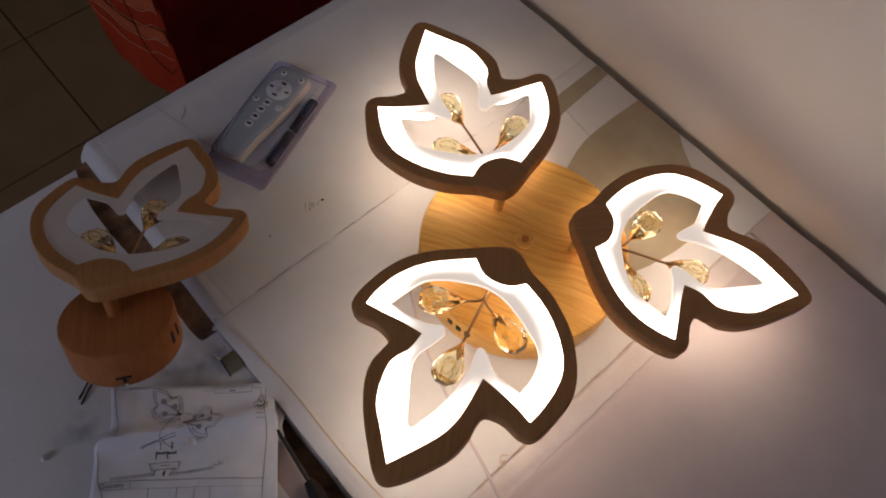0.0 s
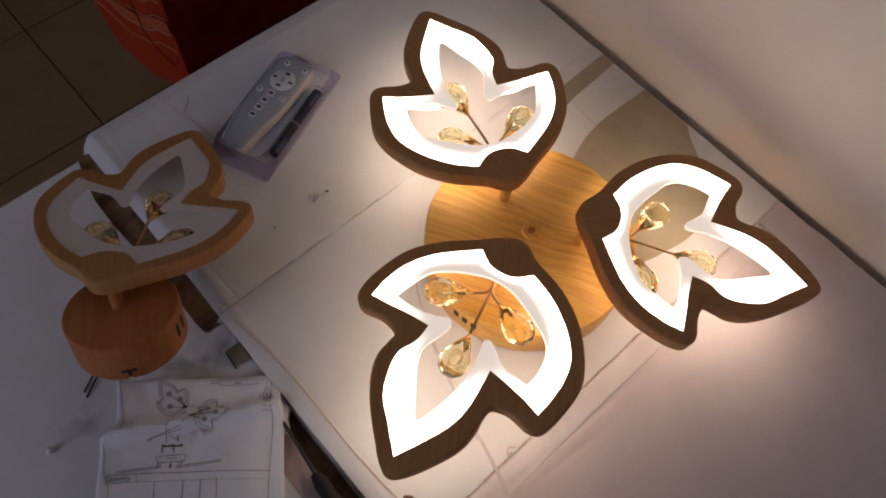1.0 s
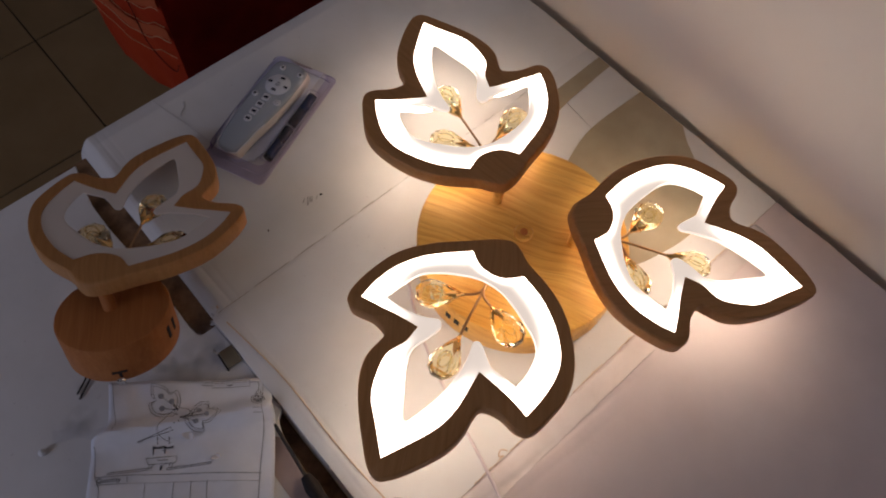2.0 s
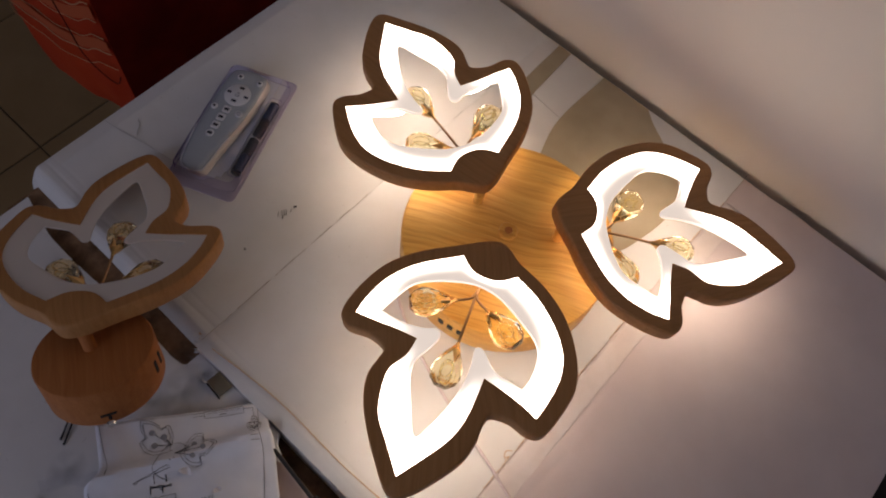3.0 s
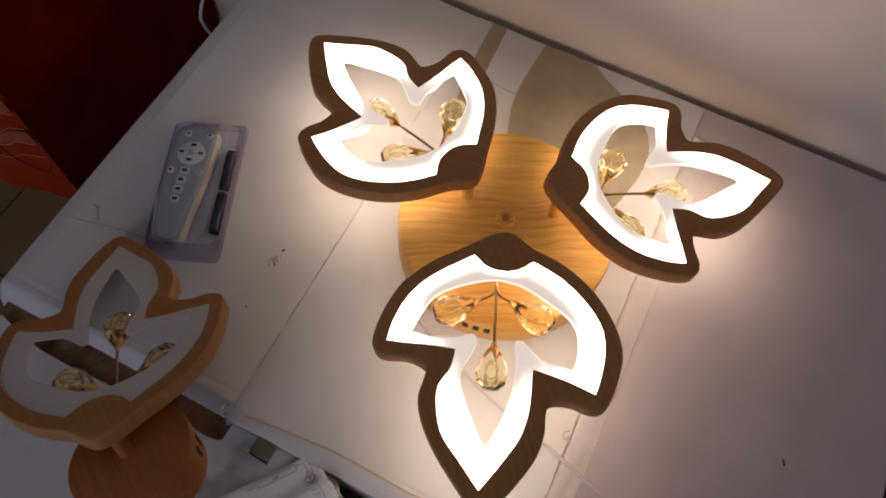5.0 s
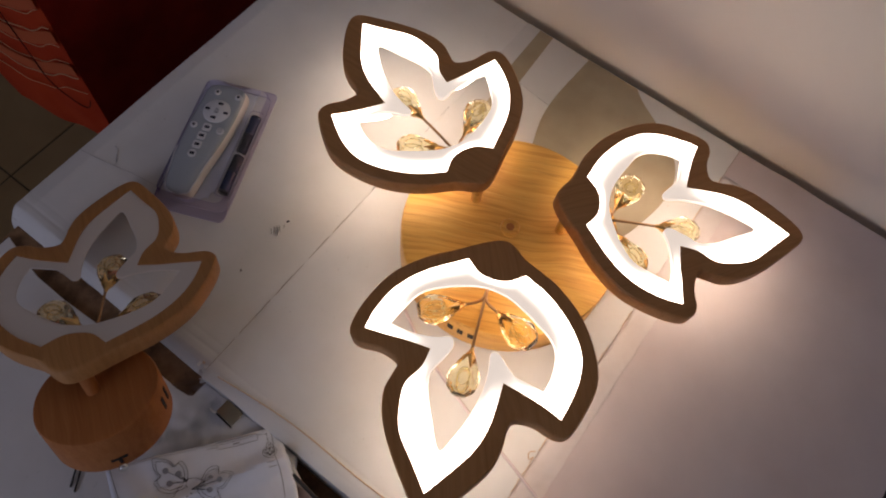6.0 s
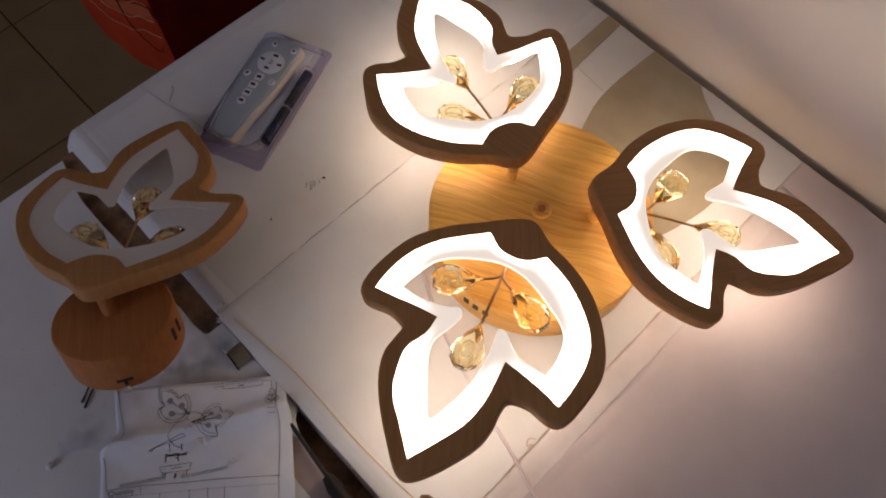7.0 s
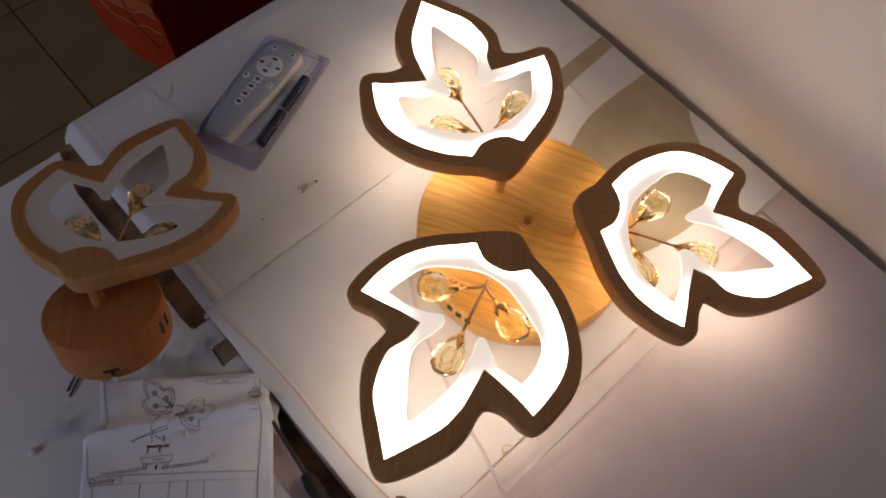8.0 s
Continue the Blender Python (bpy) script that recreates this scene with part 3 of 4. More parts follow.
def leaf_head(parent, lit, lean=0.0, rise=0.0, shift=0.0):
    """One three-lobed lamp head: wood-look frame, acrylic ring, and a spray of three crystal drops."""
    mm = 0.001
    pan, rim, hole = (smooth_loop(c) for c in (PANEL, RIM, HOLE))
    pan, hole = [p * 0.989 for p in pan], [p * 0.989 for p in hole]
    thick = 0.0155
    bm = bmesh.new()
    edge = [r.lerp(p, 0.10) for r, p in zip(rim, pan)]
    lower = [r.lerp(p, 0.06) for r, p in zip(rim, pan)]
    def ring(c, z):
        return [(p.x * mm, p.y * mm, z) for p in c]
    strips(bm, [ring(lower, -thick), ring(rim, -thick + 0.0012), ring(rim, -0.0022), ring([r.lerp(p, 0.03) for r, p in zip(rim, pan)], -0.0008), ring(edge, 0.0), ring(pan, 0.0), ring(pan, -0.0075), ring([p.lerp(r, 0.55) for r, p in zip(rim, pan)], -thick)], close_across=True)
    bmesh.ops.recalc_face_normals(bm, faces=bm.faces)
    part("frame", bm, WOOD_LEAF, parent, "carved leaf outline frame in wood grain", smooth=True)
    bm = bmesh.new()
    shares = (0.0, 0.15, 0.3, 0.45, 0.6, 0.75, 0.88, 0.97)
    level = 0.0001 if lit else -0.0008
    loops = [[p.lerp(h, f) for p, h in zip(pan, hole)] for f in shares]
    rows = strips(bm, [ring(c, level) for c in loops] + [ring(hole, level - 0.0004), ring(hole, -0.0030 if lit else -0.0014), ring(pan, -0.0036)], close_across=True)
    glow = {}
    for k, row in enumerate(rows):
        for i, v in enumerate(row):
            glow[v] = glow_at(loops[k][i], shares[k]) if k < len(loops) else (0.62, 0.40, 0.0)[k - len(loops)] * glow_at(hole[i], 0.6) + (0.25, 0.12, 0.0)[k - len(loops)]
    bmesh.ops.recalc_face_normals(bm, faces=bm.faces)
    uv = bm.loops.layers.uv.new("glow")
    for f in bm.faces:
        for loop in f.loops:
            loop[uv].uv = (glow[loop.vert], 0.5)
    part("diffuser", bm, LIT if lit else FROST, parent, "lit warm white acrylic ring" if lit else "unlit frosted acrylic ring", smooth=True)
    if lit:
        # Unseen glowing ring, added under the head to light cartons and wall
        bm = bmesh.new()
        pairs = [(p, h) for p, h in zip(pan, hole) if p.y > 30]
        reach = [max(-0.3, min(0.30, 1 - 19.0 / max(1.0, (h - p).length))) for p, h in pairs]
        out = [p.lerp(h, min(-0.06, f - 0.06)) for (p, h), f in zip(pairs, reach)]
        into = [p.lerp(h, f) for (p, h), f in zip(pairs, reach)]
        strips(bm, [ring(out, -0.0130), ring(into, -0.0130), ring(into, -0.0150), ring(out, -0.0150)], close_around=False, close_across=True)
        bmesh.ops.recalc_face_normals(bm, faces=bm.faces)
        part("back_diffuser", bm, ADDED_BACK_GLOW, parent, "hidden glowing ring added to light the cartons")
    # spray of crystals, set below the ring
    root = Vector((0.004, 0.0385, -0.0205))
    for tip_at, end_at, sag in (((0.0185, 0.0575, -0.020), (0.0535, 0.0765, -0.018), 0.005), ((-0.0010 + lean * 0.55, 0.0940, -0.020), (-0.0030 + lean, 0.1325, -0.019), 0.0), ((-0.0108, 0.0560, -0.020), (-0.0455, 0.0755, -0.018), -0.005)):
        a, b = Vector(tip_at) + Vector((rise / 3, shift, rise)), Vector(end_at) + Vector((rise / 3, shift, rise))
        bend = (root + a) / 2 + Vector((-sag, 0.002, 0.001))
        part("stem", tube(arc_points([root, bend, a]), 0.0012, 8), BRONZE, parent, "thin bronze wire stem", smooth=True)
        crystal(parent, a, b, CRYSTAL if lit else CRYSTAL_GOLD_TINT)


def crystal(parent, a, b, glass):
    """A faceted drop between its cap a and its round end b."""
    way = (b - a).normalized()
    up = Vector((0, 0, 1))
    side = up.cross(way).normalized()
    up = way.cross(side)
    m = Matrix((side, way, up)).transposed()
    length, wide, deep = (b - a).length, 0.0135, 0.0095
    bm = bmesh.new()
    prof = ((0.03, 0.16), (0.22, 0.55), (0.48, 0.92), (0.66, 1.0), (0.84, 0.80), (0.96, 0.42))
    rings = []
    for k, (t, w) in enumerate(prof):
        ring = []
        for s in range(10):
            q = 2 * math.pi * (s + 0.5 * (k % 2)) / 10
            z = math.sin(q)
            ring.append(a + m @ Vector((math.cos(q) * w * wide, t * length, max(-0.72, min(0.72, z)) * w * deep)))
        rings.append(ring)
    rows = [[bm.verts.new(p) for p in r] for r in rings]
    for k, (r0, r1) in enumerate(zip(rows, rows[1:])):
        for s in range(10):
            j = (s + 1) % 10
            if k % 2 == 0:
                bm.faces.new((r0[s], r0[j], r1[s]))
                bm.faces.new((r0[j], r1[j], r1[s]))
            else:
                bm.faces.new((r0[s], r0[j], r1[j]))
                bm.faces.new((r0[s], r1[j], r1[s]))
    bm.faces.new(rows[-1])
    bm.faces.new(list(reversed(rows[0])))
    bmesh.ops.recalc_face_normals(bm, faces=bm.faces)
    drop = part("crystal_drop", bm, glass, parent, "faceted amber glass drop")
    for lift in (0.70, -0.70):
        oval = [a + m @ Vector((math.cos(q) * wide * 0.34, (0.60 + math.sin(q) * 0.19) * length, lift * deep)) for q in (2 * math.pi * k / 20 for k in range(21))]
        part("oval_facet", tube(oval, 0.0007, 6), glass, drop, "cut oval ring in the glass", smooth=True)
    # gold cap with pointed sepals
    cap = bmesh.new()
    around = 10
    rings = []
    for t, r in ((-0.10, 0.0012), (0.00, 0.0022), (0.10, 0.0047)):
        rings.append([a + m @ Vector((math.cos(2 * math.pi * s / around) * r, t * length, math.sin(2 * math.pi * s / around) * r * 0.9)) for s in range(around)])
    tips = []
    for s in range(around):
        out = 0.0080 if s % 2 == 0 else 0.0052
        reach = 0.38 if s % 2 == 0 else 0.13
        q = 2 * math.pi * s / around
        tips.append(a + m @ Vector((math.cos(q) * out * 1.15, reach * length, math.sin(q) * out * 0.72)))
    rings.append(tips)
    strips(cap, rings)
    bmesh.ops.recalc_face_normals(cap, faces=cap.faces)
    part("gold_cap", cap, GOLD, drop, "gold sepal cap")
    return drop


# ---- the lit ceiling lamp ----
LAMP_X, LAMP_Y, DISC_R, DISC_TOP = -0.250, -0.0015, 0.0980, 0.045


def ceiling_lamp():
    ob = thing("ceiling_lamp", "lit three-headed leaf ceiling lamp in orange wood grain on white cartons", "lamp", pose(LAMP_X, LAMP_Y, H))
    part("base", lathe([(DISC_R - 0.001, 0.0012), (DISC_R, 0.003), (DISC_R, DISC_TOP - 0.003), (DISC_R - 0.0008, DISC_TOP - 0.001), (DISC_R - 0.003, DISC_TOP)], 96), WOOD, ob, "round base plate in orange oak grain", smooth=True)
    knob = part("knob", lathe([(0.0088, DISC_TOP), (0.0088, DISC_TOP + 0.0022), (0.0080, DISC_TOP + 0.0036), (0.0066, DISC_TOP + 0.0040), (0.0052, DISC_TOP + 0.0037), (0.0040, DISC_TOP + 0.0032), (0.0016, DISC_TOP + 0.0030)], 32), WOOD, ob, "small round wooden knob", smooth=True)
    part("knob_dimple", lathe([(0.0036, DISC_TOP + 0.0028), (0.0036, DISC_TOP + 0.0034), (0.0028, DISC_TOP + 0.0037)], 24), WOOD_DRUM, ob, "darker round disc at the knob's dimple", smooth=True)
    for piece in (knob, ob.children[-1]):
        piece.location = (0.0020, 0.0025, 0)
    for q in (183.9, 189.6, 195.3):
        c, s = math.cos(radians(q)), math.sin(radians(q))
        bm = block(-0.0006, 0.0006, -0.0028, 0.0028, -0.0045, 0.0045, 0.0005)
        bmesh.ops.transform(bm, matrix=Matrix.Translation((c * (DISC_R + 0.0001), s * (DISC_R + 0.0001), 0.024)) @ Matrix.Rotation(radians(q), 4, "Z"), verts=bm.verts)
        part("vent_slot", bm, BLACK, ob, "dark plate for the shade inside a vent slot")
    for x, y, z, rx, ry, rz, lean, shift, post in ((-0.2438, 0.0355, 0.0848, -2.7, 0.2, -20.6, -0.010, 0.003, 80), (-0.2790, -0.0097, 0.0856, 0.8, 4.5, -251.6, 0.003, 0.0, 199), (-0.2164, -0.0198, 0.0852, -4.7, -2.6, -149.4, 0.005, 0.0040, 310)):
        m = Matrix.LocRotScale((x - LAMP_X, y - LAMP_Y, z), Matrix.Rotation(radians(rz), 3, "Z") @ Matrix.Rotation(radians(ry), 3, "Y") @ Matrix.Rotation(radians(rx), 3, "X"), None)
        head = new("lamp_head")
        head.parent = ob
        head.matrix_local = m
        head.empty_display_size = 0.02
        head["label"] = "lit leaf head with three crystal drops"
        leaf_head(head, True, lean, 0.005 if post == 80 else 0.0, shift)
        px, py = 0.0445 * math.cos(radians(post)), 0.0445 * math.sin(radians(post))
        part("post", tube([(px, py, DISC_TOP - 0.001), (px, py, z - 0.0135)], 0.0048, 20), WOOD, ob, "short wooden post", smooth=True)


ceiling_lamp()

# ---- the unlit wall lamp ----
def wall_lamp():
    """A single head on a drum; the lamp leans, so drum and head share one tilt."""
    lean = Matrix.LocRotScale((-0.5693, 0.1823, H + 0.0908), Matrix.Rotation(radians(-48.8), 3, "Z") @ Matrix.Rotation(radians(-3.8), 3, "Y") @ Matrix.Rotation(radians(-21.1), 3, "X"), (0.985, 0.985, 0.985))
    ob = thing("wall_lamp", "unlit leaf wall lamp in orange wood grain leaning on a carton", "lamp", lean)
    r, top, low, cx, cy = 0.0462, -0.0298, -0.0690, 0.0128, 0.0028
    drum = part("base", lathe([(r - 0.001, low), (r, low + 0.0015), (r, top - 0.003), (r - 0.0008, top - 0.001), (r - 0.003, top)], 72), WOOD_DRUM, ob, "round drum base in orange oak grain", smooth=True)
    drum.location = (cx, cy, 0)
    for q in (-3.0, 9.0):
        c, s = math.cos(radians(q)), math.sin(radians(q))
        bm = block(-0.0006, 0.0006, -0.0017, 0.0017, -0.0065, 0.0065, 0.0004)
        bmesh.ops.transform(bm, matrix=Matrix.Translation((c * (r + 0.0001), s * (r + 0.0001), -0.048)) @ Matrix.Rotation(radians(q), 4, "Z"), verts=bm.verts)
        part("vent_slot", bm, BLACK, drum, "dark plate for the shade inside a vent slot")
    q = radians(-66)
    turn = Matrix.Translation((math.cos(q) * r, math.sin(q) * r, low + 0.0085)) @ Matrix.Rotation(q, 4, "Z")
    for a, b, c, d in ((-0.0060, 0.0060, 0.0020, 0.0042), (-0.0013, 0.0013, -0.006, 0.002)):
        bm = block(-0.0006, 0.0007, a, b, c, d, 0.0003)
        bmesh.ops.transform(bm, matrix=turn, verts=bm.verts)
        part("keyhole_slot", bm, BLACK, drum, "dark plate for the shade inside the keyhole slot")
    bm = lathe([(0.0014, -0.001), (0.0014, 0.0036), (0.0037, 0.0037), (0.0037, 0.0052), (0.0028, 0.0064), (0.0010, 0.0068)], 18)
    bmesh.ops.transform(bm, matrix=turn @ Matrix.Translation((0, 0, -0.003)) @ Matrix.Rotation(radians(90), 4, "Y"), verts=bm.verts)
    part("screw", bm, CHROME, drum, "bright steel screw", smooth=True)
    head = new("lamp_head")
    head.parent = ob
    head["label"] = "unlit leaf head with three crystal drops"
    leaf_head(head, False, 0.004, 0.010, -0.002)
    part("post", tube([(0.0105, 0.0045, top - 0.001), (0.0075, 0.0085, -0.013)], 0.0056, 20), WOOD_DRUM, ob, "short wooden post", smooth=True)
    lift = lean.inverted()
    for k, pts in enumerate((((-0.592, 0.172, 0.006), (-0.606, 0.167, -0.002), (-0.6185, 0.1618, -0.007), (-0.6355, 0.1521, -0.0088)), ((-0.596, 0.176, 0.006), (-0.610, 0.170, -0.002), (-0.622, 0.1644, -0.007), (-0.6348, 0.1575, -0.0088)))):
        part("wire", tube(arc_points([lift @ Vector((x, y, H + z)) for x, y, z in pts], 5), 0.0008, 8), BLACK_RUBBER, ob, "short black lead wire", smooth=True)


wall_lamp()


# ---- chair behind the table ----
def covered_chair():
    ob = thing("covered_chair", "chair draped in orange-red cloth with cream wavy lines", "chair", pose(-0.18, 0.75, 0))
    plan = [(-0.325, 0.553, 1), (-0.336, 0.60), (-0.350, 0.66), (-0.356, 0.73), (-0.345, 0.80), (-0.322, 0.89), (-0.300, 0.98), (-0.20, 1.04), (0.0115, 1.05, 1), (0.0115, 0.556, 1)]
    outline = [(p.x + 0.18, p.y - 0.75) for p in smooth_loop(plan, 8)]
    low, high = 0.575, 0.99
    bm = bmesh.new()
    rings = []
    rows = 14
    for r in range(rows + 1):
        f = r / rows
        z = low + (high - low) * f
        ring = []
        for i, (x, y) in enumerate(outline):
            pull = 1 - 0.05 * f * f - 0.03 * max(0, 0.12 - f) / 0.12
            fold = 0.0025 * noise.noise(Vector((i * 0.22, z * 3.0, 1.0))) + 0.0012 * math.sin(i * 0.7) * (1 - f)
            ring.append((x * pull + fold * (1 if x < 0 else 0), y * pull + fold, z + (0.003 * noise.noise(Vector((i * 0.15, 0, 5))) if r == 0 else 0)))
        rings.append(ring)
    vs = strips(bm, rings)
    bm.faces.new(vs[-1])
    bm.faces.new(list(reversed(vs[0])))
    bmesh.ops.recalc_face_normals(bm, faces=bm.faces)
    # Faces turned to the table take the darkened cloth colour
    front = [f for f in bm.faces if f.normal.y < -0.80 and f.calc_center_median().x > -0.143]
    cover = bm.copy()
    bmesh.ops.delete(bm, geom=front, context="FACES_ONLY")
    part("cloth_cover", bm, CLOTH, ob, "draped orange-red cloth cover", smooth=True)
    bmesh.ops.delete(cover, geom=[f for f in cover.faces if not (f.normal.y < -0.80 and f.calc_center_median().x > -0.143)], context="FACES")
    part("front_panel", cover, SHADED_CLOTH, ob, "front of the cloth cover, its shade put into the colour", smooth=True)
    side = [p for p in smooth_loop(plan[:7], 10, False)]
    def on_side(f, z, out=0.0035):
        """A point on the side of the cover, f along it."""
        k = max(0.0, min(0.999, f)) * (len(side) - 1)
        p = side[int(k)].lerp(side[int(k) + 1], k - int(k))
        g = (z - low) / (high - low)
        pull = 1 - 0.05 * g * g - 0.03 * max(0, 0.12 - g) / 0.12
        return Vector(((p.x + 0.18) * pull - out, (p.y - 0.75) * pull - out * 0.3, z))
    for k in range(2, 12):
        z0 = 0.640 + 0.0285 * k
        last = 0.62
        pts = [on_side(0.005 + last * n / 16, z0 - 0.035 * last * n / 16 + 0.008 * math.sin(n * 0.62 + k * 0.35) + 0.002 * math.sin(n * 1.9 + k)) for n in range(17)]
        part("wavy_line", tube(arc_points(pts, 4), 0.0006 if k % 3 else 0.0009, 5), CREAM, ob, "cream wavy printed line")
        if k % 2 and k > 1:
            bm = bmesh.new()
            strips(bm, [[on_side(0.005 + last * n / 16, z0 + d - 0.035 * last * n / 16 + 0.008 * math.sin(n * 0.62 + k * 0.35), 0.0030) for n in range(17)] for d in (0.002, 0.022)], close_around=False)
            part("printed_band", bm, BAND, ob, "lighter orange printed band", smooth=True)
    strand = ((0.25, 0.985), (0.22, 0.80), (0.21, 0.755), (0.20, 0.70), (0.13, 0.672), (0.06, 0.668), (0.012, 0.69))
    part("cord_loop", tube(arc_points([on_side(f, z, 0.004) for f, z in strand], 6), 0.0007, 6), DARK_CORD, ob, "thin dark hanging cord")
    for x, y in ((0.03, -0.10), (0.03, 0.20), (0.14, -0.10), (0.14, 0.20)):
        part("leg", tube([(x, y, 0), (x, y, 0.62)], 0.016, 14, [0.8, 1]), TABLE_WOOD, ob, smooth=True)


covered_chair()


# Made-up block: its near-black colour stands in for shade past the table
def cabinet():
    ob = thing("cabinet", "made-up dark block for the shade past the table's end", "cabinet", pose(-0.24, -0.68, 0))
    part("body", block(-0.23, 0.24, -0.26, 0.26, 0.0, 0.60, 0.004), SHADE_WOOD, ob)
    part("top", block(-0.235, 0.243, -0.265, 0.265, 0.6005, 0.62, 0.003), SHADE_WOOD, ob)


cabinet()


# ---- blister pack with remote control ----
PACK = Matrix.Translation((-0.335, 0.286, H)) @ Matrix.Rotation(radians(22.5), 4, "Z")


def rounded(x0, x1, y0, y1, r, steps=5):
    out = []
    for cx, cy, a in ((x1 - r, y1 - r, 0), (x0 + r, y1 - r, 90), (x0 + r, y0 + r, 180), (x1 - r, y0 + r, 270)):
        for k in range(steps + 1):
            q = radians(a + 90 * k / steps)
            out.append((cx + r * math.cos(q), cy + r * math.sin(q)))
    return out


def blister_pack():
    ob = thing("blister_pack", "clear violet-tinted plastic blister pack lying on a white carton", "package", PACK)
    bm = bmesh.new()
    flange = rounded(-0.0762, 0.0772, -0.0368, 0.0352, 0.006)
    wall0 = rounded(-0.0665, 0.0705, -0.0345, 0.0325, 0.008)
    wall1 = rounded(-0.0655, 0.0695, -0.0335, 0.0318, 0.008)
    rows = strips(bm, [[(p[0], p[1], 0.0008) for p in flange], [(p[0], p[1], 0.0016) for p in flange], [(p[0] * 0.975, p[1] * 0.975, 0.0048) for p in flange], [(p[0] * 0.96, p[1] * 0.955, 0.0018) for p in flange], [(p[0], p[1], 0.002) for p in wall0], [(p[0], p[1], 0.0140) for p in wall1], [(p[0] * 0.975, p[1] * 0.97, 0.0158) for p in wall1]])
    for f in bm.faces:
        f.material_index = 1
    bm.faces.new(rows[-1])
    bmesh.ops.recalc_face_normals(bm, faces=bm.faces)
    shell = part("blister_shell", bm, (BLISTER, VIOLET), ob, "clear moulded plastic shell", smooth=True)
    shell.visible_shadow = False
    # Highlight lines on the shell's edges, drawn as thin violet tubes
    for name, edge, z in (("moulded_edge", flange, 0.0018), ("moulded_edge", wall0, 0.0030)):
        rim = [(x, y, z) for x, y in edge] + [(edge[0][0], edge[0][1], z)]
        part(name, tube(rim, 0.00045, 6), CLEAR_EDGE, ob, "violet tube painting glints along the plastic edge", smooth=True)
    well = rounded(-0.0525, 0.0475, -0.0338, -0.0205, 0.003)
    rim = [(x, y, 0.0090) for x, y in well] + [(well[0][0], well[0][1], 0.0090)]
    part("battery_well", tube(rim, 0.00035, 6), CLEAR_EDGE, ob, "moulded edge of the battery well", smooth=True)
    part("backing_card", slab([(0.0715, -0.0175), (0.0715, 0.0310), (-0.054, 0.0310), (-0.058, 0.026), (-0.0575, 0.018), (-0.061, 0.014), (-0.0635, 0.006), (-0.062, -0.0005), (-0.0585, -0.002), (-0.0580, -0.0075), (-0.0545, -0.008), (-0.0535, -0.0130), (-0.0470, -0.0135), (-0.0450, -0.0170)], 0.0, 0.0007), PAPER, ob, "pale printed backing card")


def remote_control():
    ob = thing("remote_control", "pale grey remote control with round pad inside its blister pack", "remote control", PACK @ Matrix.Translation((0, 0, 0.0012)))
    # long body, narrower towards its squared foot
    plan = [(0.060, 0.0280), (0.0655, 0.0215), (0.0672, 0.010), (0.0660, -0.003), (0.0610, -0.0095), (0.045, -0.0105), (0.025, -0.0098), (0.005, -0.0078), (-0.015, -0.0045), (-0.035, -0.0008), (-0.050, 0.0006),
            (-0.0575, 0.0022), (-0.0612, 0.0065), (-0.0618, 0.0130), (-0.0606, 0.0195), (-0.0560, 0.0248), (-0.045, 0.0275), (-0.025, 0.0298), (0.0, 0.0312), (0.025, 0.0310), (0.045, 0.0298)]
    base = smooth_loop(plan, 4)
    def outline(grow):
        out = []
        for k, p in enumerate(base):
            way = (base[(k + 1) % len(base)] - base[k - 1]).normalized()
            out.append(p + Vector((way.y, -way.x)) * -grow)
        return out
    bm = bmesh.new()
    rows = strips(bm, [[(p.x, p.y - dy, z) for p in outline(g)] for z, g, dy in ((0.0, -0.0022, 0.0026), (0.0012, -0.0004, 0.0028), (0.0030, 0.0, 0.0026), (0.0088, 0.0, 0.0006), (0.0096, -0.0005, 0.0002))])
    bm.faces.new(list(reversed(rows[0])))
    bmesh.ops.recalc_face_normals(bm, faces=bm.faces)
    part("lower_shell", bm, REMOTE_SIDE, ob, "cream plastic lower shell", smooth=True)
    bm = bmesh.new()
    rows = strips(bm, [[(p.x, p.y, z) for p in outline(g)] for z, g in ((0.0094, -0.0003), (0.0106, -0.0002), (0.0120, -0.0012), (0.0127, -0.0030), (0.0130, -0.0060))])
    bm.faces.new(rows[-1])
    bmesh.ops.recalc_face_normals(bm, faces=bm.faces)
    part("upper_shell", bm, REMOTE_BODY, ob, "pale grey plastic face", smooth=True)
    # Glints round the remote's foot, drawn as a pale tube
    hull = [p for p in outline(0.0006) if p.x < -0.012]
    first = max(range(len(hull)), key=lambda k: (hull[k] - hull[k - 1]).length)
    hull = hull[first:] + hull[:first]
    part("moulded_edge", tube([(p.x, p.y, 0.0112 + 0.0008 * math.sin(k * 0.9)) for k, p in enumerate(hull)], 0.0006, 6), PALE_GLINT, ob, "pale tube painting the film's glints round the foot", smooth=True)
    top = 0.0131
    cx, cy = 0.0334, 0.0092
    part("direction_pad", lathe([(0.0135, top - 0.0004), (0.0135, top + 0.0005), (0.0126, top + 0.0010)], 40), BUTTON, ob, "round white direction pad", smooth=True).location = (cx, cy, 0)
    pad = top + 0.0011
    for x, y, w, h in ((0.0090, -0.0010, 0.0028, 0.0052), (-0.0080, 0.0006, 0.0028, 0.0052), (0.0006, 0.0094, 0.0026, 0.0046), (-0.0002, -0.0094, 0.0026, 0.0046)):
        part("pad_mark", block(cx + x - w / 2, cx + x + w / 2, cy + y - h / 2, cy + y + h / 2, pad - 0.0004, pad + 0.0002, 0.0002), INK, ob, "dark printed mark")
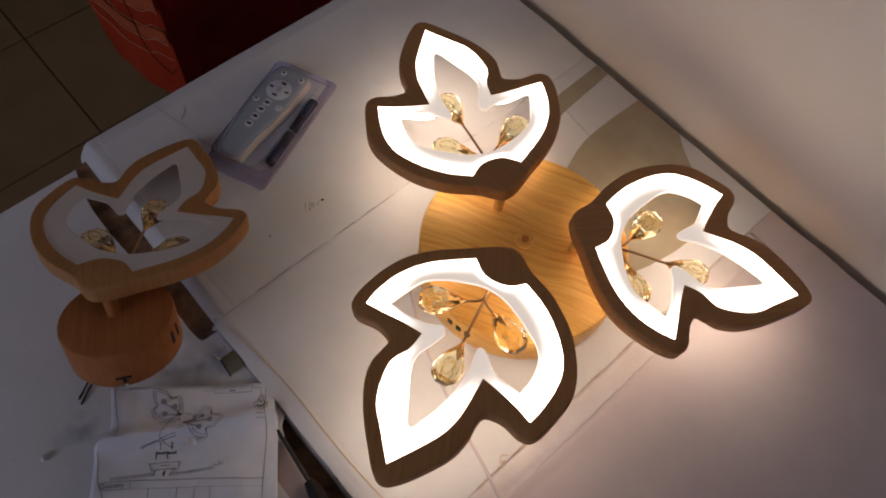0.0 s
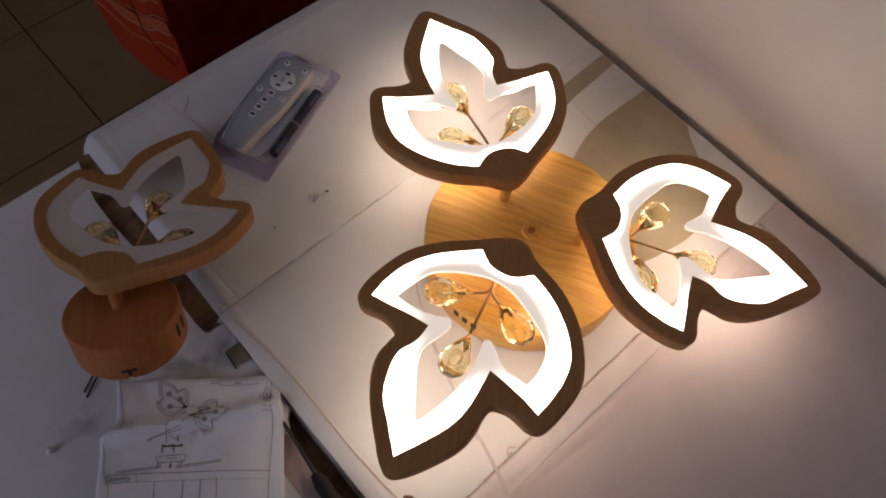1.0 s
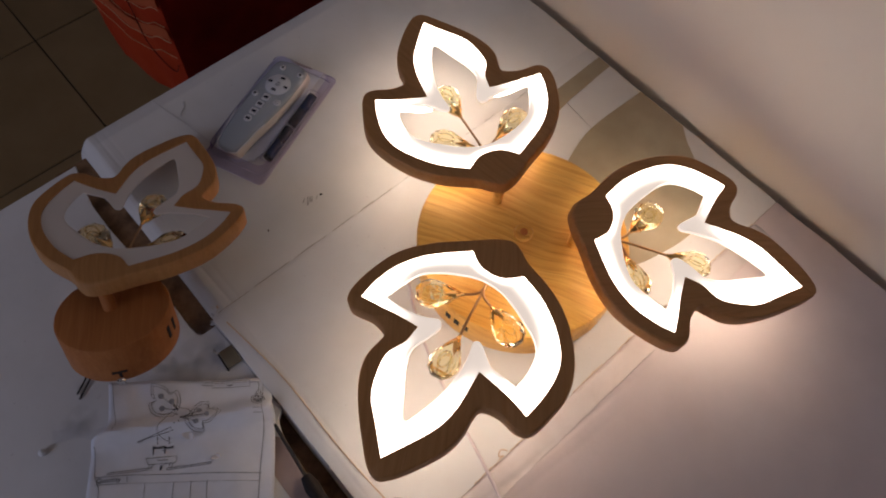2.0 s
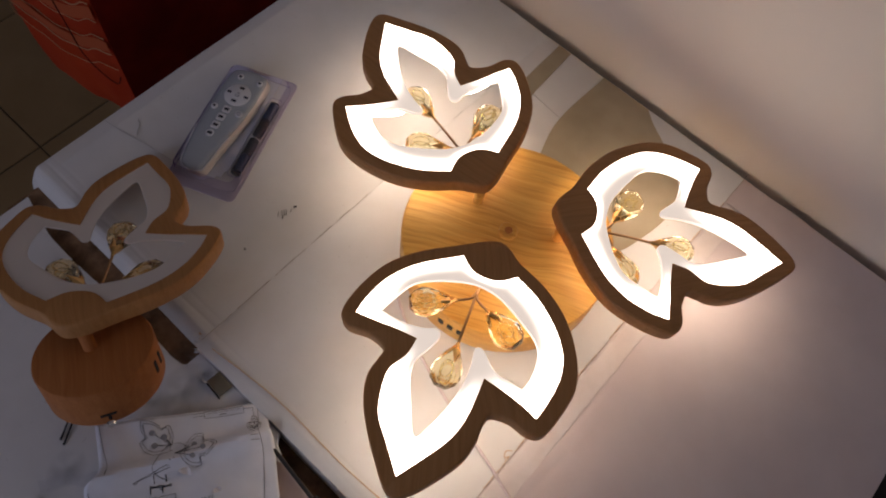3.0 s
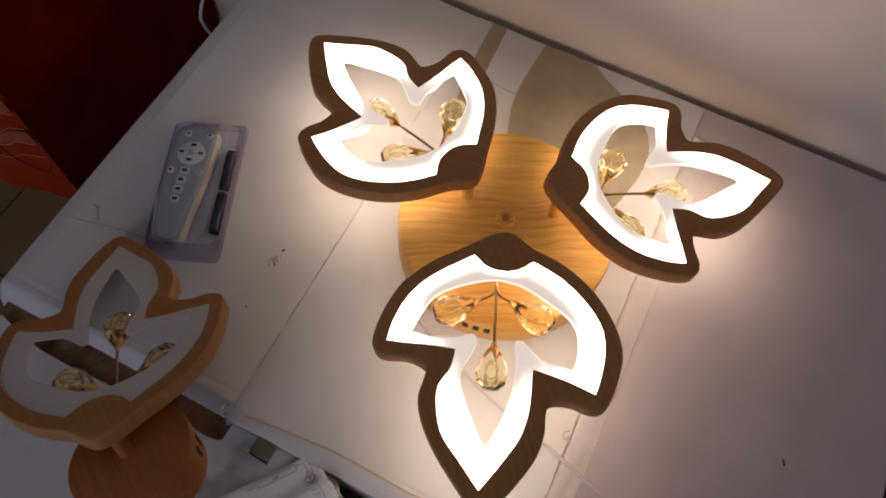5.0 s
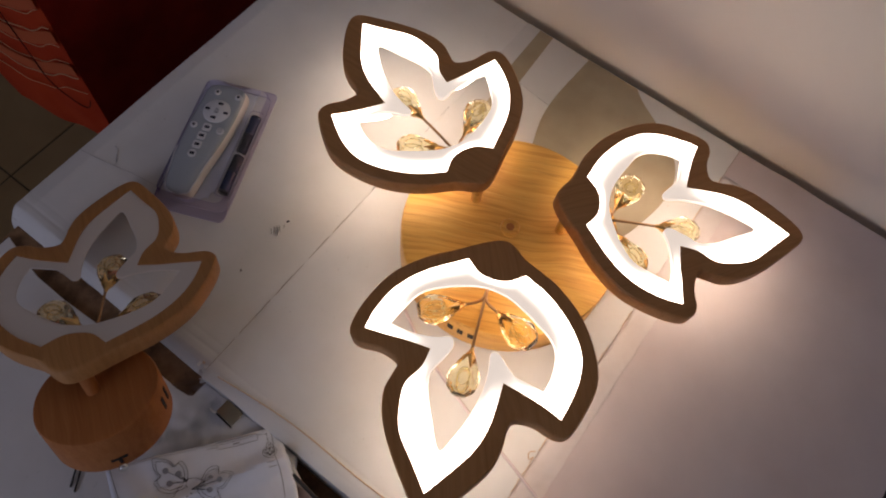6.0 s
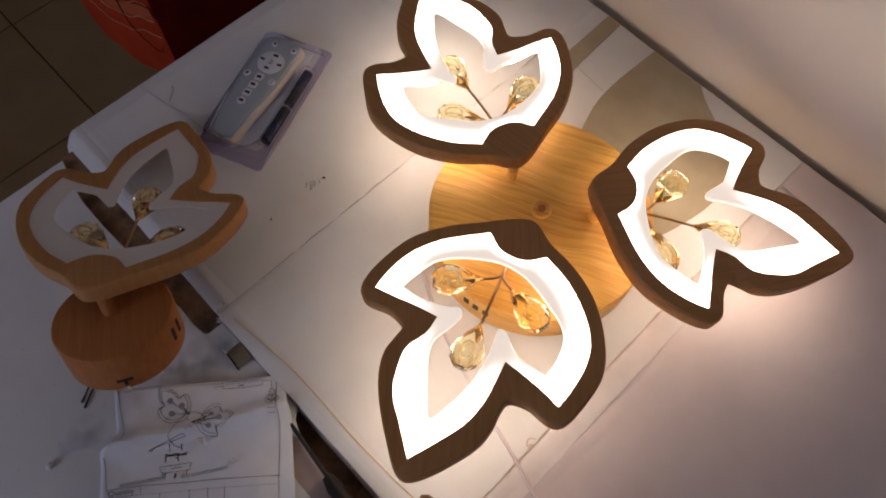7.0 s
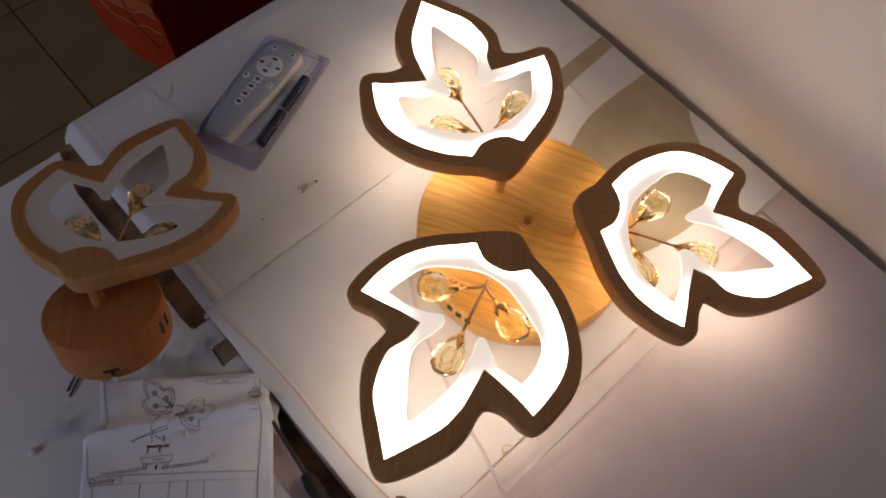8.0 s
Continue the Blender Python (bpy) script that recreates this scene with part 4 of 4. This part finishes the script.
    for x, w, h in ((0.0022, 0.0012, 0.0034), (-0.0004, 0.0008, 0.0048), (-0.0020, 0.0008, 0.0040)):
        part("pad_mark", block(cx + x - w / 2, cx + x + w / 2, cy - h / 2, cy + h / 2, pad - 0.0004, pad + 0.0002), GREY_INK, ob, "small grey printed mark")
    for k, (x, y, r) in enumerate(((0.0548, -0.0050, 0.0034), (0.0554, 0.0165, 0.0034), (0.0128, 0.0245, 0.0036), (0.0124, -0.0025, 0.0038))):
        b = part("round_button", lathe([(r, top - 0.0004), (r, top + 0.0006), (r * 0.8, top + 0.001)], 20), BUTTON, ob, smooth=True)
        b.location = (x, y, 0)
        if k < 3:
            part("button_mark", block(-0.0012, 0.0012, -0.0013, 0.0013, top + 0.001, top + 0.0014, 0.0004), INK, b)
        else:
            part("button_mark", ring_at(0, 0, top + 0.001, 0.0022, 0.0005), GREY_INK, b, "thin grey ring")
    for x, y in ((0.0133, 0.0112), (0.0029, 0.0124), (-0.0076, 0.0129), (-0.0182, 0.0136)):
        b = part("square_button", slab(rounded(-0.0043, 0.0043, -0.0042, 0.0042, 0.0014 if x > -0.015 else 0.0036, 3), top - 0.0004, top + 0.0008, 0.0003), BUTTON, ob)
        b.location = (x, y, 0)
        part("button_mark", block(-0.0014, 0.0014, -0.0024, 0.0024, top + 0.0008, top + 0.0011, 0.0003), INK, b)


def battery(x, turned):
    ob = thing("battery", "small black and blue battery inside the blister pack", "battery", PACK @ Matrix.Translation((x, -0.0272, 0.0067)) @ Matrix.Rotation(radians(90 if turned else -90), 4, "Y"), "pair of batteries")
    part("case", lathe([(0.0045, -0.0215), (0.0052, -0.0210), (0.0052, 0.0205), (0.0045, 0.0212)], 24), BATTERY, ob, smooth=True)
    part("wrap_band", lathe([(0.00535, -0.019), (0.00535, 0.001)], 24, False), CELL_BLUE, ob, "blue printed band", smooth=True)
    part("terminal", lathe([(0.0019, 0.0212), (0.0019, 0.0224), (0.0015, 0.0226)], 16), CHROME, ob, "bright metal terminal", smooth=True)


blister_pack()
remote_control()
battery(0.0205, False)
battery(-0.0265, True)


# ---- instruction sheet ----
def instruction_sheet():
    u, v = Vector((0.797, -0.602)), Vector((-0.602, -0.797))
    origin = Vector((-0.6065, 0.1395))
    base = H - LOW
    ob = thing("instruction_sheet", "creased white instruction sheet with line drawings of leaf lamps", "paper", pose(origin.x, origin.y, base))
    def fold(a):
        return 0.047 - 0.15 * a
    def lift(a, b):
        """Height of the sheet at a across and b down."""
        ridge = 0.0105 * math.exp(-((b - fold(a)) / 0.008) ** 2)
        curl = 0.016 * max(0.0, 1 - a / 0.137) ** 1.4
        wave = 0.0010 * math.sin(a * 60 + b * 25) + 0.0030 * noise.noise(Vector((a * 38, b * 30, 4.0))) * min(1.0, a / 0.02)
        return 0.0040 + ridge + curl + wave
    def at(a, b, z=0.0):
        a *= 0.137 / 0.150
        after = 1 / (1 + math.exp(-(b - fold(a)) / 0.0022))
        before = 0.006 * max(0.0, min(1.0, b / fold(a))) * (1 - after)
        shift = (before - 0.006 * after) * (1 - a / 0.137) + 0.003 * after * a / 0.137
        p = u * (a + shift) + v * b
        return Vector((p.x, p.y, lift(a, b) + z))
    bm = bmesh.new()
    na, nb = 46, 66
    top = [[bm.verts.new(at(0.150 * i / na, 0.21 * j / nb)) for j in range(nb + 1)] for i in range(na + 1)]
    for i in range(na):
        for j in range(nb):
            bm.faces.new((top[i][j], top[i][j + 1], top[i + 1][j + 1], top[i + 1][j]))
    bmesh.ops.recalc_face_normals(bm, faces=bm.faces)
    sheet = part("sheet", bm, PAPER, ob, smooth=True)
    sheet.modifiers.new("thickness", "SOLIDIFY").thickness = 0.00025
    def line(points, name="drawn_line", r=0.00035, mat=INK):
        r *= 0.47
        pts = []
        for (a, b), (c, d) in zip(points, points[1:]):
            k = max(1, int(math.hypot(c - a, d - b) / 0.004))
            pts += [at(a + (c - a) * s / k, b + (d - b) * s / k, 0.0004) for s in range(k)]
        pts.append(at(*points[-1], 0.0004))
        part(name, tube(pts, r, 5), mat, ob)
    def leaf(ca, cb, size, turn, rings=((1.0, 0), (0.82, 0))):
        c, s = math.cos(turn), math.sin(turn)
        for scale, _ in rings:
            pts = []
            for p in smooth_loop(RIM, 3) + [Vector(RIM[0])]:
                x, y = p.x * scale / 220, (110 + (p.y - 110) * scale) / 220
                pts.append((ca + size * (x * c - y * s), cb - size * (x * s + y * c)))
            line(pts, "leaf_outline")
        for x, y in ((0.16, 0.36), (0.0, 0.62), (-0.16, 0.36)):
            line([(ca - size * 0.2 * -s, cb - size * 0.2 * c), (ca + size * (x * c - y * s), cb - size * (x * s + y * c))], "stem_line", 0.0005)
            q = at(ca + size * (x * c - y * s), cb - size * (x * s + y * c), 0.0004)
            bmd = lathe([(size * 0.07, 0.0), (size * 0.07, 0.0005)], 14)
            bmesh.ops.translate(bmd, verts=bmd.verts, vec=q)
            part("drop_mark", bmd, GREY_INK, ob)
    leaf(0.0578, 0.0312, 0.0340, radians(33))
    leaf(0.0712, 0.0345, 0.0310, radians(-82))
    leaf(0.1368, 0.0262, 0.0150, 0, ((1.0, 0), (0.7, 0)))
    line([(0.0640 + 0.0143 * math.cos(q / 4), 0.0382 + 0.0143 * math.sin(q / 4)) for q in range(7, 25)], "circle_line")
    for a, b in ((0.0600, 0.0300), (0.0660, 0.0372), (0.0630, 0.0385)):
        line([(a, b), (a + 0.0016, b + 0.0004)], "drawn_dot", 0.0007)
    line([(0.0922, 0.0010), (0.1280, 0.0016), (0.1282, 0.0074), (0.0924, 0.0070), (0.0922, 0.0010)], "caption_box")
    for b in (0.0022, 0.0046):
        line([(0.0828, b), (0.0922, b)], "caption_mark")
    line([(0.1282, 0.0036), (0.1366, 0.0040), (0.1366, 0.0106)], "lead_line")
    for k in range(6):
        line([(0.0945 + 0.0053 * k, 0.0030), (0.0985 + 0.0053 * k, 0.0031)], "caption_bar", 0.0005, GREY_INK)
    line([(0.1060, 0.0052), (0.1115, 0.0052)], "caption_bar", 0.0008)
    for b in (0.0292, 0.0328):
        line([(0.1325, b), (0.1390, b)], "caption_bar", 0.0006, GREY_INK)
    line([(0.0034, 0.0016), (0.0050, 0.025), (0.0085, 0.0430)], "border_line")
    line([(0.0026, 0.0548), (0.0048, 0.079), (0.0090, 0.088), (0.0100, 0.150)], "border_line")
    line([(0.0034, 0.0016), (0.0828, 0.0016)], "border_line", 0.00025, GREY_INK)
    line([(0.1408, 0.0030), (0.1400, 0.05), (0.1375, 0.0818), (0.1350, 0.16)], "border_line")
    # sectional view of the fixture
    line([(0.0356, 0.0520), (0.0624, 0.0420), (0.0645, 0.0440), (0.0400, 0.0505), (0.0375, 0.0530), (0.0356, 0.0520)], "bracket_line", 0.0005)
    for a in (0.0514, 0.0607):
        line([(a, 0.0485), (a, 0.0510)], "bolt_line", 0.0007)
        line([(a, 0.0522), (a, 0.0540)], "bolt_line", 0.0007)
        line([(a - 0.003, 0.0572), (a - 0.003, 0.0620)], "bolt_line", 0.0008)
    for b in (0.0560, 0.0592):
        line([(0.0555, b), (0.0580, b)], "bolt_line", 0.0006)
    line([(0.0476, 0.0560), (0.0520, 0.0572), (0.0560, 0.0560), (0.0600, 0.0574), (0.0646, 0.0560)], "bracket_line", 0.0010)
    line([(0.0476, 0.0575), (0.0646, 0.0575)], "bracket_line", 0.0006)
    line([(0.0432, 0.0654), (0.0676, 0.0640), (0.0665, 0.0695), (0.0455, 0.0705), (0.0432, 0.0654)], "base_outline")
    line([(0.0525, 0.0672), (0.0605, 0.0668)], "caption_bar", 0.0007, GREY_INK)
    for a in (0.0460, 0.0482, 0.0622, 0.0644):
        line([(a, 0.0700), (a - 0.0003, 0.0735)], "bolt_line")
    line([(0.0142, 0.0756), (0.0482, 0.0730), (0.0484, 0.0745), (0.0142, 0.0770), (0.0142, 0.0756)], "plate_outline")
    line([(0.0600, 0.0735), (0.0970, 0.0708), (0.0970, 0.0722), (0.0600, 0.0750), (0.0600, 0.0735)], "plate_outline")
    line([(0.0558, 0.0715), (0.0552, 0.0750)], "bolt_line", 0.0014)
    # table of parts
    line([(0.0048, 0.0790), (0.0296, 0.0780), (0.0900, 0.0795), (0.1388, 0.0818)], "table_rule")
    line([(0.0060, 0.0850), (0.0302, 0.0845), (0.0296, 0.0780)], "table_rule")
    line([(0.0302, 0.0845), (0.0900, 0.0862), (0.1370, 0.0880)], "table_rule", 0.00025, GREY_INK)
    for a in (0.0440, 0.0670, 0.0814, 0.0944):
        line([(a, 0.0850), (a, 0.1500)], "table_rule")
    leaf(0.0240, 0.1240, 0.022, 0, ((1.0, 0),))
    curve = bpy.data.curves.new("quantity_word", "FONT")
    curve.body, curve.size, curve.extrude = "Quantity", 0.0052, 0.0001
    curve.materials.append(INK)
    text = new("quantity_word", curve)
    text.parent = ob
    a0, a1, b1 = at(0.0066, 0.0836, 0.0007), at(0.0296, 0.0830, 0.0007), at(0.0066, 0.0790, 0.0007)
    along = (a1 - a0).normalized()
    face = along.cross((b1 - a0).normalized()).normalized()
    upward = face.cross(along)
    text.matrix_local = Matrix.Translation(a0 + face * 0.0013) @ Matrix((along, upward, face)).transposed().to_4x4()
    text["label"] = "printed word Quantity"


instruction_sheet()


# ---- small things on the cartons ----
def screwdriver():
    base = H - LOW
    a, b, c = Vector((-0.5205, 0.026)), Vector((-0.5266, -0.031)), Vector((-0.5355, -0.115))
    ob = thing("screwdriver", "black screwdriver lying on the lower carton beside the sheet", "tool", pose(b.x, b.y, base))
    pa, pb, pc = (Vector((p.x - b.x, p.y - b.y, 0.009)) for p in (a, b, c))
    pa.z = 0.003
    part("shaft", tube([pa, pa.lerp(pb, 0.15), pb], 0.0018, 10, [0.7, 1, 1]), STEEL, ob, "dark steel shaft", smooth=True)
    pts = [pb.lerp(pc, k / 8) for k in range(9)]
    part("handle", tube(pts, 0.0085, 14, [0.5, 0.8, 0.72, 0.95, 1.0, 1.0, 1.0, 0.95, 0.6]), BLACK_RUBBER, ob, "black fluted handle", smooth=True)


def metal_clip():
    base = H - LOW
    ob = thing("metal_clip", "small olive metal spring clip on the lower carton", "clip", pose(-0.5150, 0.0977, base, 0, 0, -4))
    part("plate", block(-0.0068, 0.0066, -0.0093, 0.0093, 0.0045, 0.0060, 0.0006), BRASS_TIN, ob, smooth=True)
    part("folded_edge", block(-0.0085, -0.0070, -0.0093, 0.0093, 0.0, 0.0060, 0.0005), BLACK, ob, "dark folded edge")
    part("tab", tube([(-0.0075, 0.008, 0.006), (-0.0090, 0.0105, 0.007), (-0.0085, 0.0135, 0.006)], 0.0012, 6), CHROME, ob, "bright wire tab", smooth=True)


def pencil_mark(name, label, carton, points, r=0.0005, mat=PENCIL):
    c = carton.matrix_world.translation
    z = H + 0.0003
    part(name, tube(arc_points([(x - c.x, y - c.y, z - c.z) for x, y in points], 4), r, 5), mat, carton, label)


screwdriver()
metal_clip()
for a, b in (((-0.3665, 0.1853), (-0.3707, 0.1812)), ((-0.3632, 0.1843), (-0.3691, 0.1765)), ((-0.3610, 0.1830), (-0.3650, 0.1785)), ((-0.3595, 0.1816), (-0.3640, 0.1768)), ((-0.3558, 0.1789), (-0.3585, 0.1765))):
    m = ((a[0] + b[0]) / 2 + 0.0006, (a[1] + b[1]) / 2 + 0.0004)
    pencil_mark("handwritten_stroke", "grey handwritten stroke", carton_far, [a, m, b], 0.00032)
pencil_mark("handwritten_stroke", "grey handwritten stroke", carton_far, [(-0.3690, 0.1768), (-0.3670, 0.1772), (-0.3660, 0.1786)], 0.00025)
pencil_mark("handwritten_stroke", "dark handwritten stroke", carton_far, [(-0.3525, 0.1786), (-0.3512, 0.1780), (-0.3500, 0.1774)], 0.0009, INK)
pencil_mark("scratch", "dark curved scratch", carton_far, [(-0.393, 0.363), (-0.3955, 0.357), (-0.401, 0.353), (-0.405, 0.349)], 0.0006, FADED)
pencil_mark("fold_line", "thin fold line", carton_far, [(-0.417, 0.387), (-0.412, 0.36), (-0.405, 0.33), (-0.400, 0.30)], 0.00030, FADED)
pencil_mark("fold_line", "thin fold line", carton_mid, [(-0.070, 0.128), (-0.076, 0.10), (-0.081, 0.051)], 0.0003, FADED)
pencil_mark("speck", "dark speck", carton_far, [(-0.4155, 0.1785), (-0.4145, 0.1775)], 0.0012)
pencil_mark("speck", "dark speck", carton_near, [(-0.3245, -0.3005), (-0.3295, -0.3025)], 0.0007, INK)
# The rim crease's highlight is painted as a tan line
pencil_mark("rim_thread", "tan line painting the crease's highlight along the rim", carton_mid, [(-0.499, 0.125), (-0.491, 0.05), (-0.4915, -0.03), (-0.4885, -0.09), (-0.487, -0.127)], 0.0006, TAN)
pencil_mark("torn_loop", "curled torn paper fibre", carton_mid, [(-0.385, -0.1275), (-0.389, -0.1235), (-0.394, -0.1265), (-0.390, -0.1285), (-0.396, -0.1285)], 0.0005, TAN)


def torn_tape():
    """Packing tape along the near seam, its edge torn."""
    rng = random.Random(12)
    xs = [-0.488 + 0.006 * k for k in range(76)]
    near = [(x, -0.1525 + 0.0016 * noise.noise(Vector((x * 40, 1.0, 0))) + 0.0006 * rng.random()) for x in xs]
    far = [(x, -0.1308 - 0.0012 * rng.random() * (rng.random() > 0.5)) for x in xs]
    lid = [c for c in carton_near.children if c.name.startswith("lid")][0].data
    ground = BVHTree.FromPolygons([v.co for v in lid.vertices], [p.vertices for p in lid.polygons])
    c = carton_near.matrix_world.translation
    def laid(x, y):
        """A point of the lid's face, a hair above it."""
        hit = ground.ray_cast(Vector((x - c.x, y - c.y, 1.0)), Vector((0, 0, -1)))[0]
        return hit + Vector((0, 0, 0.00012))
    bm = bmesh.new()
    strips(bm, [[laid(a[0], a[1] + (b[1] - a[1]) * n / 20) for n in range(21)] for a, b in zip(near, far)], close_around=False)
    bmesh.ops.recalc_face_normals(bm, faces=bm.faces)
    part("torn_tape", bm, TAPE, carton_near, "torn strip of packing tape", smooth=True).modifiers.new("thickness", "SOLIDIFY").thickness = 0.00008
    for k in range(16):
        x = -0.47 + 0.027 * k + 0.012 * rng.random()
        y = SEAM_FAR if k % 3 else SEAM_NEAR
        pencil_mark("seam_scuff", "grey scuff along the seam", carton_far if k % 3 else carton_mid, [(x, y + 0.0006), (x + 0.006, y + 0.0009 * rng.random()), (x + 0.012 + 0.006 * rng.random(), y + 0.0007)], 0.00035, FADED if k % 3 else TAN)

    # shade and dirt of the two seams painted as lines, broken here and there
    for y, carton, seed in ((SEAM_FAR, carton_far, 1.0), (SEAM_NEAR, carton_mid, 5.0)):
        x = -0.500
        while x < (-0.33 if y > 0 else -0.02):
            long = 0.010 + 0.045 * rng.random()
            run = [(x + long * n / 8, y + 0.0005 * noise.noise(Vector(((x + long * n / 8) * 60, seed, 0)))) for n in range(9)]
            pencil_mark("seam_dirt", "thin brown line painted for the seam's shade and dirt", carton, run, 0.00018 + 0.00020 * rng.random(), SEAM_SHADE_DIRT)
            x += long + 0.012 * rng.random()
    for k in range(9):
        x = -0.47 + 0.045 * k
        run = [(x + 0.004 * n, SEAM_NEAR + 0.0007 + 0.0009 * (rng.random() - 0.4)) for n in range(5 + int(4 * rng.random()))]
        pencil_mark("seam_fibre", "tan torn fibre along the seam", carton_mid, run, 0.0003 + 0.0002 * rng.random(), TAN)


torn_tape()


decal("torn_patch", carton_mid, [(-0.4885, -0.0965), (-0.4825, -0.0935), (-0.4780, -0.0975), (-0.4765, -0.1040), (-0.4830, -0.1025), (-0.4870, -0.1050)], KRAFT, H + 0.0002, "torn spot of brown board")


def torn_scrap(x, y, z, size, turn, mat, seed):
    """A curled scrap of torn board on the rim."""
    rng = random.Random(seed)
    ob = thing("torn_scrap", "tiny curled scrap of torn paper on a carton's rim", "paper", pose(x, y, z, 0, 0, turn), "torn scraps on the rims")
    bm = bmesh.new()
    rows = [[((k / 4 - 0.5) * size * (0.6 + 0.4 * rng.random()), (r / 3 - 0.5) * size * 0.5, 0.0004 + size * 0.16 * rng.random() + size * 0.2 * (k / 4 - 0.5) ** 2) for k in range(5)] for r in range(4)]
    strips(bm, rows, close_around=False)
    part("scrap", bm, mat, ob).modifiers.new("thickness", "SOLIDIFY").thickness = 0.0003


for k, (x, y, size, mat) in enumerate(((-0.5035, -0.022, 0.006, CARTON), (-0.5060, -0.038, 0.008, CARTON), (-0.5015, -0.066, 0.004, KRAFT),
                                       (-0.4990, 0.1390, 0.008, CARTON), (-0.5020, 0.1330, 0.006, KRAFT), (-0.4960, 0.1440, 0.005, TAN), (-0.5045, 0.1420, 0.007, CARTON), (-0.4900, 0.1375, 0.004, KRAFT), (-0.5075, 0.1365, 0.010, CARTON), (-0.5000, 0.1460, 0.006, CARTON), (-0.5065, 0.1300, 0.007, CARTON))):
    torn_scrap(x, y, H - 0.0022 - 9.0 * max(0.0, -0.5 - x) ** 1.4, size * 0.9, 40 * k, mat, 30 + k)


def cord():
    ob = thing("cord", "thin pale mauve cord trailing from the lit lamp", "cable", pose(-0.40, -0.10, H))
    pts = [(-0.345, 0.05), (-0.372, 0.0), (-0.395, -0.07), (-0.406, -0.115), (-0.416, -0.150), (-0.425, -0.182), (-0.445, -0.24), (-0.47, -0.30)]
    part("strand", tube(arc_points([(x + 0.40, y + 0.10, 0.0007) for x, y in pts], 6), 0.0015, 8), PALE_CORD, ob, smooth=True)
    ob2 = thing("cable", "white cable hanging behind the cartons", "cable", pose(-0.014, 0.545, 0))
    pts = [(0.019, -0.001, 1.3), (0.017, -0.001, 0.92), (0.008, -0.001, 0.735), (0.001, -0.001, 0.703), (-0.015, -0.002, 0.686), (-0.021, -0.002, 0.670), (-0.018, -0.001, 0.654), (-0.008, -0.001, 0.55), (-0.006, 0.0, 0.004)]
    part("strand", tube(arc_points(pts, 6), 0.0022, 8), WHITE_CORD, ob2, smooth=True)


cord()


def plastic_film(name, label, cx, cy, w, d, high, seed, turn):
    ob = thing(name, label, "plastic film", pose(cx, cy, H - LOW, 0, 0, turn))
    bm = bmesh.new()
    n = 22
    g = []
    for i in range(n + 1):
        row = []
        for j in range(n + 1):
            x, y = (i / n - 0.5) * w, (j / n - 0.5) * d
            e = min(i, n - i, j, n - j) / 5
            z = 0.0009 + high * min(1, e) * abs(noise.noise(Vector((x * 70 + seed, y * 70, seed)))) * 1.6
            row.append(bm.verts.new((x + 0.004 * noise.noise(Vector((y * 60, seed, 1))), y + 0.004 * noise.noise(Vector((x * 60, seed, 2))), z)))
        g.append(row)
    for i in range(n):
        for j in range(n):
            bm.faces.new((g[i][j], g[i + 1][j], g[i + 1][j + 1], g[i][j + 1]))
    sheet = part("film", bm, FILM, ob)
    sheet.visible_shadow = False


plastic_film("plastic_film", "crumpled clear plastic film on the lower carton", -0.548, 0.128, 0.072, 0.070, 0.016, 7, -40)
plastic_film("plastic_film", "thin crumpled strip of clear film beside the sheet", -0.646, 0.122, 0.056, 0.010, 0.006, 9, -38)
for k, (x, y, size, turn) in enumerate(((-0.582, 0.059, 0.0110, -60), (-0.574, 0.030, 0.0080, -20), (-0.526, 0.051, 0.0040, 30))):
    fleck = thing("paper_fleck", "small white torn fleck lying on the instruction sheet", "paper", pose(x, y, H - LOW + (0.0125, 0.0090, 0.0062)[k], 0, 0, turn), "torn flecks on the sheet")
    bm = bmesh.new()
    strips(bm, [[((n / 6 - 0.5) * size, (r - 0.5) * size * 0.28 * math.sin(math.pi * (n + 0.6) / 7.2), 0.0008 + 0.0012 * math.sin(n * 1.1 + r)) for n in range(7)] for r in range(3)], close_around=False)
    part("fleck", bm, WHITE_CORD, fleck).modifiers.new("thickness", "SOLIDIFY").thickness = 0.0003
bead = thing("plastic_bead", "small white plastic bead on the lower carton", "bead", pose(-0.681, 0.131, H - LOW))
part("bead", lathe([(0.0010, 0.0), (0.0026, 0.0010), (0.0033, 0.0028), (0.0026, 0.0046), (0.0010, 0.0056)], 18), BUTTON, bead, smooth=True)


# ---- floor, its tiles last ----
def floor():
    ob = tagged(part("floor", block(ROOM_W, ROOM_E, ROOM_S, ROOM_N, -0.1, -0.004), GROUT), "beige tiled floor with dark joints", "floor", kind="structure")
    pitch, x0, y0 = 0.380, -0.396, 1.113
    bm = block(-pitch / 2 + 0.002, pitch / 2 - 0.002, -pitch / 2 + 0.002, pitch / 2 - 0.002, -0.0039, 0.0, 0.0012, 1)
    first = None
    for i in range(-6, 2):
        for j in range(-9, 6):
            cx, cy = x0 + (i + 0.5) * pitch, y0 + (j + 0.5) * pitch
            if not (ROOM_W + 0.0 < cx < ROOM_E and ROOM_S < cy < ROOM_N):
                continue
            if first is None:
                first = part("tile", bm, TILE, ob)
                first.location = (cx, cy, 0)
            else:
                t = new("tile", first.data)
                t.parent = ob
                t.location = (cx, cy, 0)


floor()
